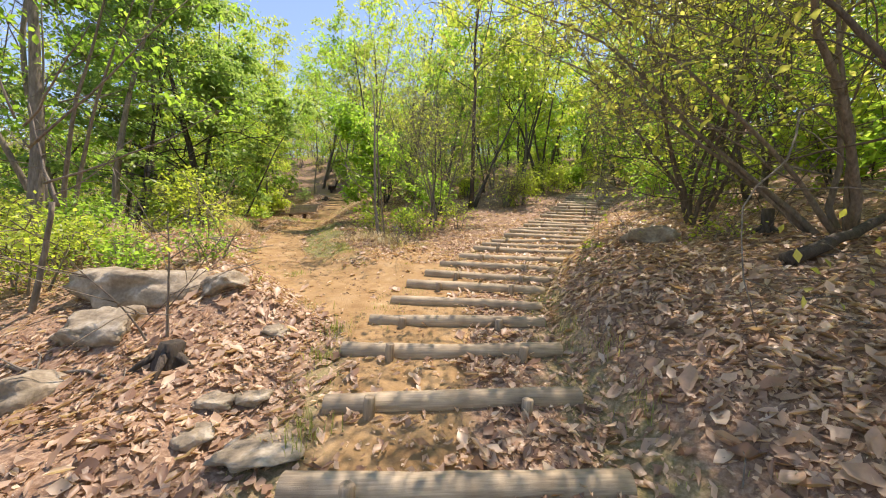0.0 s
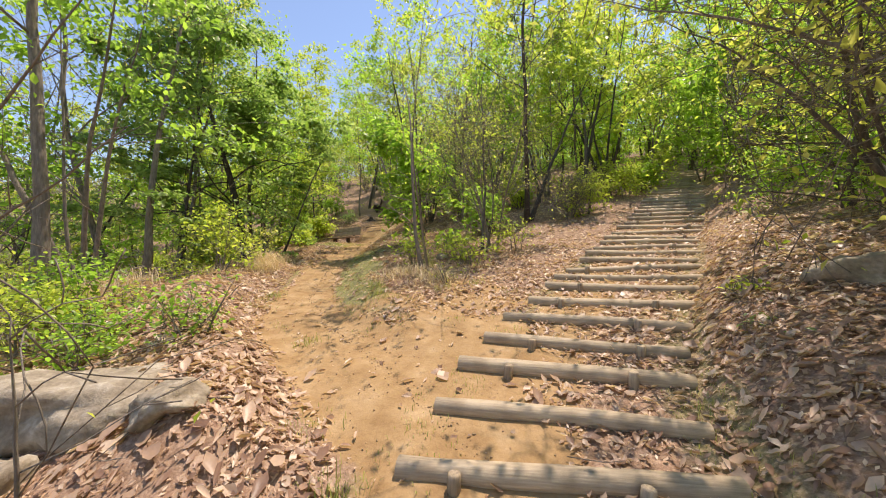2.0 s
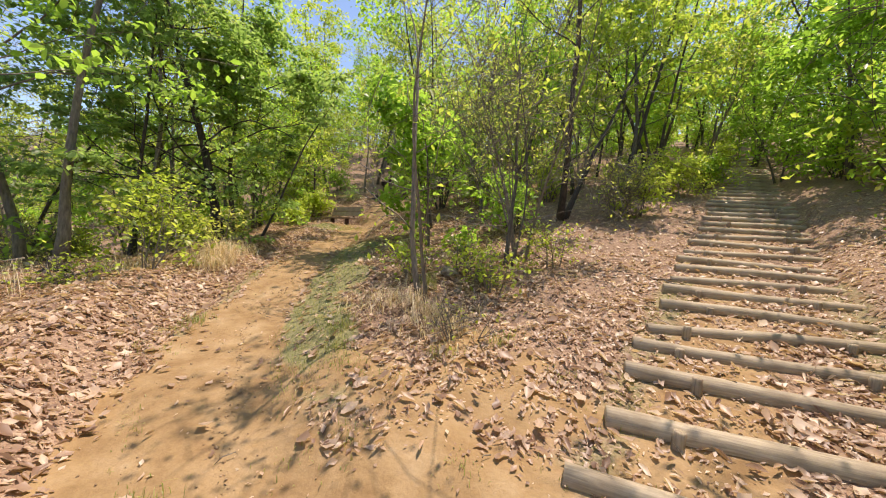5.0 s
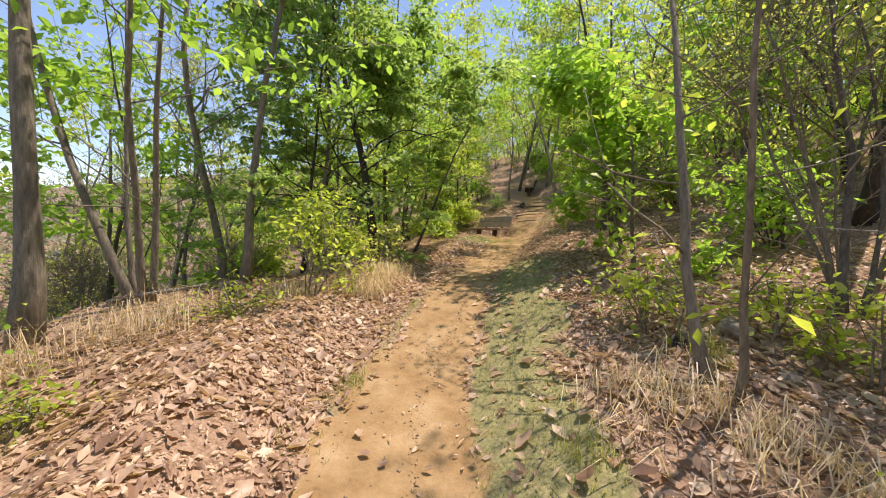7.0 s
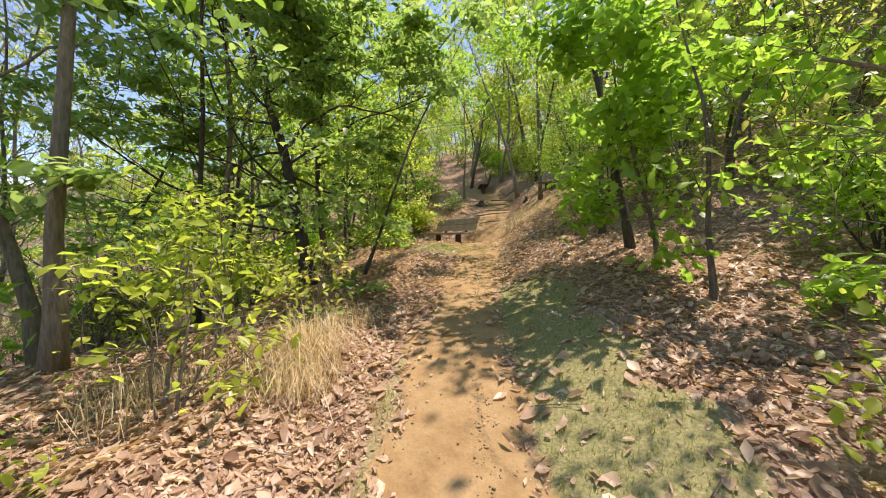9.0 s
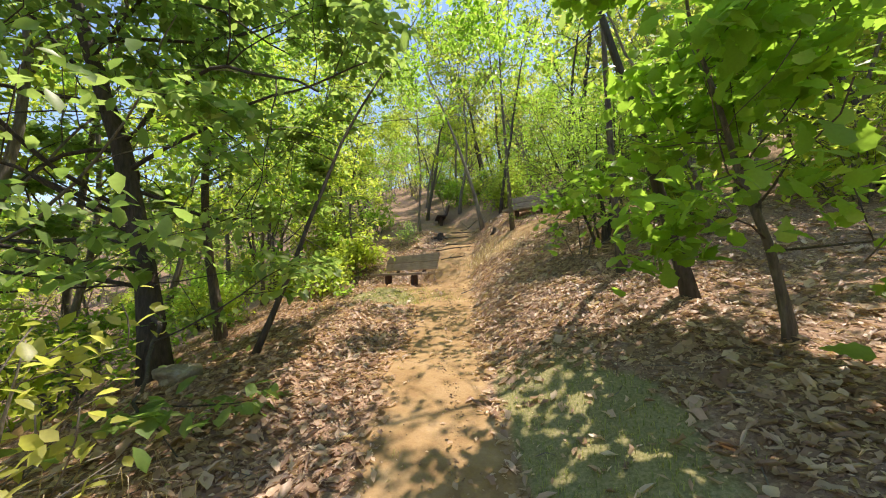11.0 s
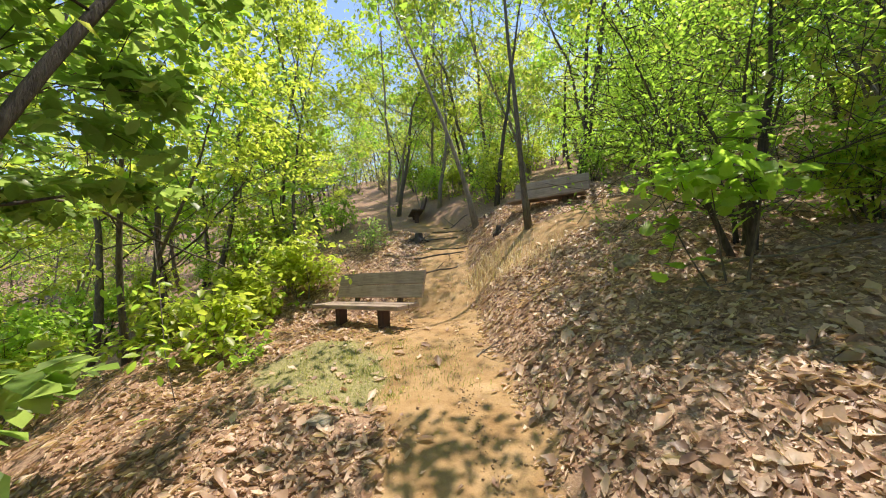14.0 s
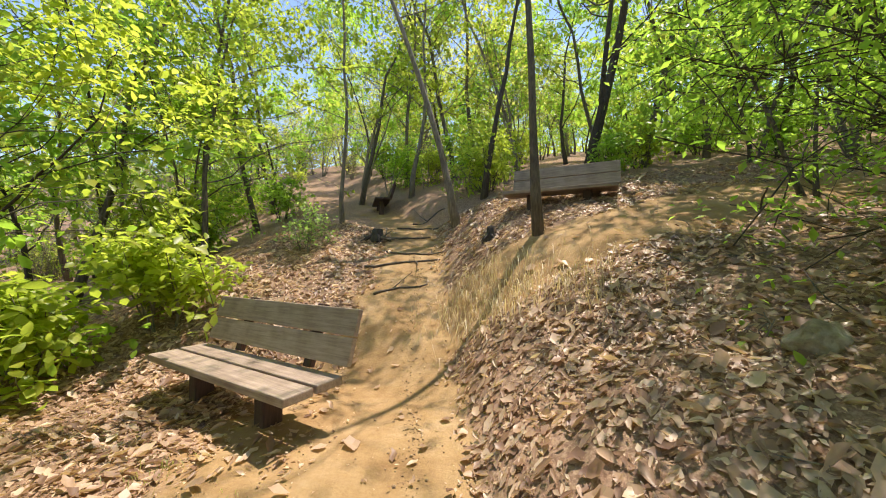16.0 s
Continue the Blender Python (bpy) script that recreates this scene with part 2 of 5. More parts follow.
def height(x, y):
    """The height of the ground."""
    x, y = np.asarray(x, float), np.asarray(y, float)
    zs = stair_z(x, y)
    xs = stair_x(y)
    # lower part: stairs alone; upper part: trail to the left of them
    join = smooth((y - 3.2) / 2.2)
    xt = np.where(y > 3.4, trail_x(y), xs - 0.4)
    zt = np.interp(y, TRAIL_ZY, TRAIL_Z) + 0.0 * x
    zt = zs * (1 - join) + zt * join
    gap = np.maximum(xs - 0.6 - xt, 0.25)
    d = x - xt
    u = smooth(d / gap)
    bank = np.interp(y, BANK_Y, BANK_H) * (1 - np.exp(-np.maximum(d - 0.55, 0) / 1.3)) * (1 - u)
    between = zt + (zs - zt) * u + bank * join
    e = np.maximum(x - xs - 0.95, 0)
    right = zs + 0.33 * (1 - np.exp(-e / 0.5)) + 0.17 * np.minimum(e, 40) + 0.1 * np.maximum(np.minimum(e, 40) - 3, 0)
    f = np.maximum(xt - 0.75 - x, 0)
    mound = 0.3 * smooth(f / 1.3) * smooth((y - 2.2) / 1.5) * smooth((9.5 - y) / 2.5) + 0.12 * np.exp(-((f - 0.9) / 0.6) ** 2)
    shelf = np.interp(y, (0, 4, 8, 10, 13, 16, 19, 26), (3.2, 4.6, 4.2, 2.8, 1.7, 2.9, 2.6, 1.6))
    over = np.maximum(f - shelf, 0)
    left = zt + mound - 9.0 * (1 - np.exp(-over * 0.3 / 9.0))
    z = np.where(d < 0, left, np.where(x > xs, right, between))
    # the level place on which the lower bench stands
    pad = smooth((1.7 - np.hypot((x + 7.5) / 1.25, (y - 17.4) / 0.9)) / 0.8)
    z = z + (2.76 - z) * pad
    rough = smooth(np.abs(d) / 1.2 - 0.3) * smooth((np.abs(x - xs) - 0.8) / 0.8)
    z = z + ripple(x, y, 1.3, 0.4) * 0.05 * rough + ripple(x, y, 0.35, 2.1) * (0.006 + 0.016 * rough)
    far = np.hypot(x, y - 8)
    # the far side of the valley, and the hill above
    z = z + 0.12 * np.clip(-x - 34, 0, 120) * smooth((-x - 20) / 30) + 0.22 * np.clip(y - 58, 0, 160)
    return z + ripple(x, y, 14.0, 1.0) * 0.8 * smooth((far - 30) / 60)


def trail_mask(x, y):
    """1 on trodden earth, 0 away from it."""
    half = np.interp(y, (3, 4.5, 5.5, 7, 9, 11, 14, 18, 22, 30), (0.5, 1.05, 0.9, 0.62, 0.5, 0.5, 0.55, 0.62, 0.6, 0.5))
    d = np.abs(x - trail_x(y)) + 0.12 * ripple(x, y, 0.6, 3.0)
    a = smooth((half + 0.22 - d) / 0.44) * (y > 2.9) * smooth((27 - y) / 3)
    # steps: earth shows at the left half of the treads, fading up the hill
    s = smooth((0.75 - np.abs(x - stair_x(y) + 0.35)) / 0.5) * np.interp(y, (0, 2.5, 5, 8, 12), (0.62, 0.8, 0.75, 0.55, 0.5))
    # the junction and the terrace by the upper bench
    j = smooth((1.35 - np.hypot((x + 0.75) / 1.25, (y - 4.75) / 1.0)) / 0.6)
    t = smooth((0.85 - np.abs(y - 19.0 - 0.12 * (x + 4))) / 0.4) * (x > -6.2) * (x < 7)
    b = 0.8 * smooth((1.3 - np.hypot((x + 6.6) / 0.9, (y - 17.6) / 1.6)) / 0.6)
    # thinly covered ground between the paths
    k = 0.78 * smooth((1.3 - np.hypot((x + 0.85) / 1.25, (y - 6.2) / 1.15)) / 0.6) * (0.75 + 0.4 * ripple(x, y, 0.45, 9.0))
    return np.maximum.reduce([a, s, j, t, b, k])


def grass_mask(x, y):
    d = x - trail_x(y)
    a = 0.95 * smooth((d - 0.4) / 0.25) * smooth((1.75 - d + 0.25 * ripple(x, y, 0.7, 6.0)) / 0.6) * smooth((y - 5.2) / 1.2) * smooth((13.5 - y) / 2.0)
    b = smooth((0.75 + d) / 0.15) * smooth((-d - 0.35) / 0.2) * 0.5 * smooth((y - 4.5) / 1.0) * smooth((12 - y) / 2)
    c = smooth((1.1 - np.hypot((x + 6.75) / 1.35, (y - 15.7) / 0.85)) / 0.5) * 1.0
    e = 0.45 * smooth((0.5 - np.abs(np.abs(x - stair_x(y)) - 0.9)) / 0.4) * (y < 9)
    return np.maximum.reduce([a, b, c, e])


def ground_z(x, y):
    return float(height(x, y))


# ---------------------------------------------------------------- mesh tools
def mesh_of(name, verts, faces, material, smooth_faces=False):
    me = bpy.data.meshes.new(name)
    if isinstance(faces, tuple):
        corners, starts = faces
        me.vertices.add(len(verts))
        me.vertices.foreach_set("co", np.asarray(verts, np.float32).ravel())
        me.loops.add(len(corners))
        me.loops.foreach_set("vertex_index", corners.astype(np.int32))
        me.polygons.add(len(starts))
        me.polygons.foreach_set("loop_start", starts.astype(np.int32))
        me.update(calc_edges=True)
    else:
        me.from_pydata(verts if isinstance(verts, list) else verts.tolist(), [], faces if isinstance(faces, list) else faces.tolist())
    me.materials.append(material)
    if smooth_faces:
        me.polygons.foreach_set("use_smooth", [True] * len(me.polygons))
    me.update()
    return me


def part_mesh(name, me, parent, label=""):
    ob = new(name, me)
    ob.parent = parent
    return tagged(ob, label)


def part(name, bm, material, parent, label="", smooth_faces=False):
    me = bpy.data.meshes.new(name)
    bm.to_mesh(me)
    bm.free()
    me.materials.append(material)
    if smooth_faces:
        me.polygons.foreach_set("use_smooth", [True] * len(me.polygons))
    ob = new(name, me)
    if parent:
        ob.parent = parent
    return tagged(ob, label)


def root(name, m, label, category, group="", kind=""):
    ob = new(name)
    ob.empty_display_size = 0.1
    ob.matrix_world = m
    return tagged(ob, label, category, group, kind)


class Tubes:
    """Gathers tapered, bent tubes into one mesh."""
    def __init__(self):
        self.v, self.f = [], []

    def tube(self, pts, radii, sides=6, rng=None, knobbly=0.0):
        pts = np.asarray(pts, float)
        base = len(self.v)
        n = len(pts)
        tang = np.gradient(pts, axis=0)
        ref = np.array([0.31, 0.87, 0.22])
        for i in range(n):
            t = tang[i] / (np.linalg.norm(tang[i]) + 1e-9)
            a = np.cross(t, ref)
            a /= np.linalg.norm(a) + 1e-9
            b = np.cross(t, a)
            for k in range(sides):
                w = 2 * math.pi * k / sides
                r = radii[i] * (1 + (rng.uniform(-knobbly, knobbly) if knobbly else 0))
                self.v.append(tuple(pts[i] + r * (a * math.cos(w) + b * math.sin(w))))
        for i in range(n - 1):
            for k in range(sides):
                k2 = (k + 1) % sides
                self.f.append((base + i * sides + k, base + i * sides + k2, base + (i + 1) * sides + k2, base + (i + 1) * sides + k))
        self.f.append(tuple(base + k for k in reversed(range(sides))))
        self.f.append(tuple(base + (n - 1) * sides + k for k in range(sides)))

    def mesh(self, name, material):
        return mesh_of(name, self.v, self.f, material, True)


# leaf outlines: x along the leaf, y across, z up; fold along the midrib
LEAF_PLAIN = (np.array([(0, 0, 0), (0.5, 0.24, 0.07), (1, 0, -0.06), (0.5, -0.24, 0.07)]), [(0, 1, 2), (0, 2, 3)])
LEAF_BROAD = (np.array([(0, 0, 0), (0.3, 0.2, 0.05), (0.68, 0.26, 0.03), (1, 0, -0.12), (0.68, -0.26, 0.03), (0.3, -0.2, 0.05), (0.5, 0, -0.01)]),
              [(0, 6, 1), (1, 6, 2), (2, 6, 3), (3, 6, 4), (4, 6, 5), (5, 6, 0)])
LEAF_OAK = (np.array([(0, 0, 0), (0.22, 0.12, 0.03), (0.3, 0.1, 0.03), (0.42, 0.23, 0.05), (0.52, 0.19, 0.05), (0.66, 0.33, 0.03), (0.76, 0.26, 0.0), (0.9, 0.26, -0.05), (1, 0, -0.12),
                      (0.9, -0.26, -0.05), (0.76, -0.26, 0.0), (0.66, -0.33, 0.03), (0.52, -0.19, 0.05), (0.42, -0.23, 0.05), (0.3, -0.1, 0.03), (0.22, -0.12, 0.03), (0.35, 0, -0.01), (0.7, 0, -0.03)]),
            [(0, 16, 1), (1, 16, 2), (2, 16, 3), (3, 16, 4), (4, 16, 17), (4, 17, 5), (5, 17, 6), (6, 17, 7), (7, 17, 8), (8, 17, 9), (9, 17, 10), (10, 17, 11), (11, 17, 12),
             (12, 17, 16), (12, 16, 13), (13, 16, 14), (14, 16, 15), (15, 16, 0)])
LEAF_DRY = (np.array([(0, 0, 0.0), (0.22, 0.17, 0.1), (0.5, 0.3, 0.2), (0.74, 0.22, 0.14), (1, 0.05, 0.22), (0.8, -0.16, 0.1), (0.52, -0.27, 0.16), (0.2, -0.14, 0.03), (0.5, 0, 0.0)]),
            [(0, 8, 1), (1, 8, 2), (2, 8, 3), (3, 8, 4), (4, 8, 5), (5, 8, 6), (6, 8, 7), (7, 8, 0)])
LEAF_TORN = (np.array([(0, 0, 0.02), (0.3, 0.24, 0.02), (0.62, 0.12, 0.12), (0.95, 0.2, 0.2), (0.8, -0.1, 0.06), (0.42, -0.3, 0.18), (0.4, 0, 0.0)]),
             [(0, 6, 1), (1, 6, 2), (2, 6, 4), (2, 4, 3), (4, 6, 5), (5, 6, 0)])
LEAF_CURL = (np.array([(0, 0, 0.05), (0.35, 0.12, 0.2), (0.7, 0.13, 0.24), (1, 0, 0.1), (0.7, -0.12, 0.22), (0.35, -0.12, 0.18), (0.35, 0, 0.0), (0.7, 0, 0.02)]),
             [(0, 6, 1), (1, 6, 7, 2), (2, 7, 3), (3, 7, 4), (4, 7, 6, 5), (5, 6, 0)])


def turns(rng, n, tilt, droop=0.0):
    """n rotation matrices: any heading, tilted out of the level by about tilt radians."""
    yaw = rng.uniform(0, 2 * math.pi, n)
    pitch = rng.normal(droop, tilt, n)
    roll = rng.normal(0, tilt, n)
    cy, sy, cp, sp, cr, sr = np.cos(yaw), np.sin(yaw), np.cos(pitch), np.sin(pitch), np.cos(roll), np.sin(roll)
    m = np.empty((n, 3, 3))
    m[:, 0] = np.stack([cy * cp, cy * sp * sr - sy * cr, cy * sp * cr + sy * sr], 1)
    m[:, 1] = np.stack([sy * cp, sy * sp * sr + cy * cr, sy * sp * cr - cy * sr], 1)
    m[:, 2] = np.stack([-sp, cp * sr, cp * cr], 1)
    return m


def repeated(faces, n, k):
    """Corners and starts of the faces of n alike pieces with k vertices each."""
    flat = np.array([i for face in faces for i in face])
    first = np.cumsum([0] + [len(face) for face in faces])
    corners = (flat[None] + np.arange(n)[:, None] * k).ravel()
    starts = (first[None, :-1] + np.arange(n)[:, None] * first[-1]).ravel()
    return corners, starts


def scatter(outline, places, sizes, rot, width=None):
    """Vertices and faces of a leaf outline set at many places."""
    tv, tf = outline
    n, k = len(places), len(tv)
    shape = np.repeat(tv[None], n, 0)
    if width is not None:
        shape[:, :, 1] *= width[:, None]
    v = np.einsum("nij,nkj->nki", rot, shape) * sizes[:, None, None] + places[:, None]
    return v.reshape(-1, 3), repeated(tf, n, k)


# ---------------------------------------------------------------- ground
def axis(lo, hi, step, reach, growth=1.22):
    core = list(np.arange(lo, hi + 1e-6, step))
    out, s, v = [], step, hi
    while v < reach:
        s *= growth
        v += s
        out.append(v)
    back, s, v = [], step, lo
    while v > -reach:
        s *= growth
        v -= s
        back.append(v)
    return np.array(back[::-1] + core + out)


def build_ground():
    xs, ys = axis(-11.0, 6.0, 0.085, 700), axis(-1.5, 22.0, 0.085, 700)
    gx, gy = np.meshgrid(xs, ys)
    gz = height(gx, gy)
    v = np.stack([gx, gy, gz], -1).reshape(-1, 3)
    w, h = len(xs), len(ys)
    i = (np.arange(h - 1)[:, None] * w + np.arange(w - 1)[None]).ravel()
    f = np.stack([i, i + 1, i + w + 1, i + w], 1)
    me = mesh_of("ground", v, f, M_GROUND, True)
    for key, fn in (("trail", trail_mask), ("grass", grass_mask)):
        a = me.attributes.new(key, "FLOAT", "POINT")
        a.data.foreach_set("value", fn(gx, gy).ravel().astype(np.float32))
    return tagged(new("ground", me), "sloping forest floor of brown leaf mould and tan trodden earth", "ground", kind="structure")


build_ground()


# ---------------------------------------------------------------- log steps
def log_mesh(rng, length, r):
    t = Tubes()
    n = 9
    xs = np.linspace(-length / 2, length / 2, n)
    pts = np.stack([xs, 0.012 * np.sin(xs * 2 + rng.uniform(0, 6)), 0.01 * np.sin(xs * 3 + rng.uniform(0, 6))], 1)
    radii = r * (1 + rng.uniform(-0.05, 0.05, n)) * np.linspace(1.06, 0.94, n)
    pts = np.vstack([[pts[0] - (0.004, 0, 0)], pts, [pts[-1] + (0.004, 0, 0)]])
    radii = np.r_[radii[0] * 0.88, radii, radii[-1] * 0.88]
    t.tube(pts, radii, 14, rng, 0.03)
    # grain runs along local z in the wood material: build the log along z
    v = np.array(t.v)[:, [2, 1, 0]] * (1, -1, 1)
    return v, t.f


def log_step(rng, left, right, r, stakes):
    left, right = Vector(left), Vector(right)
    along = (right - left).normalized()
    mid = (left + right) / 2
    rot = along.to_track_quat("Z", "Y").to_matrix().to_4x4()
    ob = root("log_step", Matrix.Translation(mid), "weathered grey-brown round log step pinned across the earth path", "log step", "log steps up the hill")
    v, f = log_mesh(rng, (right - left).length, r)
    body = part_mesh("log", mesh_of("log", v, f, M_LOG, True), ob)
    body.matrix_local = rot
    for s in stakes:
        t = Tubes()
        p = along * s * (right - left).length / 2 + Vector((0.02, -r - 0.035, 0))
        hgt = r * rng.uniform(0.55, 1.15)
        t.tube([(p.x, p.y, -r - 0.2), (p.x, p.y, hgt * 0.2), (p.x + 0.004, p.y, hgt), (p.x + 0.004, p.y, hgt + 0.004)], [0.036, 0.037, 0.035, 0.028], 9, rng, 0.05)
        part_mesh("stake", t.mesh("stake", M_STAKE), ob, "short round wooden stake")
    return ob


def build_steps():
    rng = np.random.default_rng(11)
    y, k = 1.02, 0
    while y < 24 and k < 46:
        c = float(stair_x(y))
        half = 0.86 + 0.1 * smooth((y - 4) / 3) + rng.uniform(-0.05, 0.05)
        if 3.0 < y < 5.5:
            c, half = c - 0.02, half + 0.02
        a = radians(np.interp(y, (1.0, 2.2, 3.6, 5.0), (2.0, 0.0, -6.0, -11.0))) + rng.normal(0, 0.03)
        r = 0.068 + rng.uniform(-0.008, 0.008)
        ends = []
        for s in (-1, 1):
            x, yy = c + s * half * math.cos(a), y + s * half * math.sin(a)
            ends.append((x, yy, float(stair_z(x, yy)) + r * rng.uniform(0.12, 0.42)))
        st = [s + rng.uniform(-0.12, 0.12) for s in (-0.62, 0.5) if rng.random() < 0.7 and y < 14]
        log_step(rng, *ends, r, st)
        y += 0.49 + rng.uniform(-0.04, 0.04) + (0.1 if y < 3 else 0)
        k += 1


build_steps()


# ---------------------------------------------------------------- benches
def board(bm_size, rng):
    """A plank along local z with worn, rounded edges."""
    lx, ly, lz = bm_size
    bm = bmesh.new()
    bmesh.ops.create_cube(bm, size=1)
    for v in bm.verts:
        v.co = Vector((v.co.x * lx, v.co.y * ly, v.co.z * lz))
    bmesh.ops.bevel(bm, geom=bm.edges[:], offset=min(lx, ly) * 0.16, segments=2, affect="EDGES", profile=0.5)
    return bm


def bench(m, length, label, timber=None):
    rng = np.random.default_rng(5)
    timber = timber or M_BENCH
    ob = root("park_bench", m, label, "bench", "timber benches beside the path")
    lie = Matrix.Rotation(radians(90), 4, "Y")
    def plank(name, sx, sy, lz, place, tilt=0.0, label=""):
        p = part(name, board((sx, sy, lz), rng), timber, ob, label)
        p.matrix_local = Matrix.Translation(place) @ Matrix.Rotation(tilt, 4, "X") @ lie
        return p
    # x along the bench, front is -y; sx is the thickness after turning
    seat_z = 0.37
    plank("seat_board", 0.06, 0.225, length, (0, -0.13, seat_z))
    plank("seat_board", 0.06, 0.225, length, (0.0, 0.117, seat_z + 0.004))
    back = radians(-17)
    up = Vector((0, math.sin(-back), math.cos(back)))
    origin = Vector((0.07, 0.235, seat_z + 0.1))
    for k in (0, 1):
        c = origin + up * (0.1 + 0.212 * k)
        plank("back_board", 0.2, 0.045, length * 0.985, c, back)
    for s in (-1, 1):
        x = s * length * 0.25
        bm = board((0.12, 0.16, 0.62), rng)
        leg = part("leg", bm, M_SHADED_TIMBER, ob, "square timber leg, coloured dark for the shade under the seat")
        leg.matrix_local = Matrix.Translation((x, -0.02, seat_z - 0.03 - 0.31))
        bm = board((0.09, 0.05, 0.5), rng)
        c = origin + up * 0.17 + Vector((0, 0.05, 0))
        sup = part("back_support", bm, M_SHADED_TIMBER, ob, "timber upright behind the back, coloured dark for shade")
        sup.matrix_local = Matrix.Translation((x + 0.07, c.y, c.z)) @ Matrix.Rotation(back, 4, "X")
    return ob


def on_ground(x, y, turn=0.0, lift=0.0):
    return Matrix.Translation((x, y, ground_z(x, y) + lift)) @ Matrix.Rotation(radians(turn), 4, "Z")


bench(Matrix.Translation((-7.48, 17.44, 2.71)) @ Matrix.Rotation(radians(-26), 4, "Z"), 1.95, "weathered brown timber bench with plank back on bare earth")
bench(Matrix.Translation((-4.16, 20.5, 4.7)) @ Matrix.Rotation(radians(-20), 4, "Z"), 1.75, "weathered timber bench on the terrace above the bank")


# ---------------------------------------------------------------- trees and shrubs
origin = [0.0, 0.0, 0.0]             # foot of the tree that is being grown


def over_walk(x, y, z):
    """Whether a place lies in the head room that walkers have kept open."""
    d = np.minimum(np.abs(x - trail_x(y)) + 9.0 * (np.asarray(y) < 3.4), np.abs(x - stair_x(y)) + 9.0 * (np.asarray(y) > 6.5))
    return (d < 1.3) & (np.asarray(z) < height(x, y) + 2.7)


def grow(rng, limbs, tips, start, way, length, radius, depth, spread, droop=0.0, sides=6, wobble=0.12, kids=(2, 4), min_r=0.004):
    """A bent limb with its side limbs; tips collects the places where leaves sit."""
    n = max(4, int(length / 0.3) + 2) if depth > 0 else 4
    pts, radii = [np.array(start, float)], [radius]
    w = np.array(way, float)
    w /= np.linalg.norm(w)
    for i in range(1, n):
        w = w + rng.normal(0, wobble, 3) + (0, 0, droop / n)
        w /= np.linalg.norm(w)
        q = pts[-1] + w * length / (n - 1)
        if over_walk(origin[0] + q[0], origin[1] + q[1], origin[2] + q[2]):
            break
        pts.append(q)
        radii.append(max(min_r, radius * (1 - 0.72 * i / (n - 1))))
    n = len(pts)
    if n < 2:
        return
    limbs.tube(pts, radii, sides if depth > 1 else max(3, sides - 2))
    if depth == 0:
        for k in range(1, n):
            tips.append(pts[k])
        return
    for j in range(rng.integers(*kids) + (1 if depth > 1 else 0)):
        at = rng.uniform(0.35, 1.0)
        i = min(n - 1, int(at * (n - 1) + 0.5))
        side = rng.normal(0, 1, 3)
        side -= side.dot(w) * w
        side /= np.linalg.norm(side) + 1e-9
        go = w * (1 - spread) + side * spread + (0, 0, 0.15)
        grow(rng, limbs, tips, pts[i], go, length * rng.uniform(0.45, 0.72), radii[i] * 0.62, depth - 1, spread, droop, sides, wobble * 1.15, kids, min_r)
    tips.append(pts[-1])


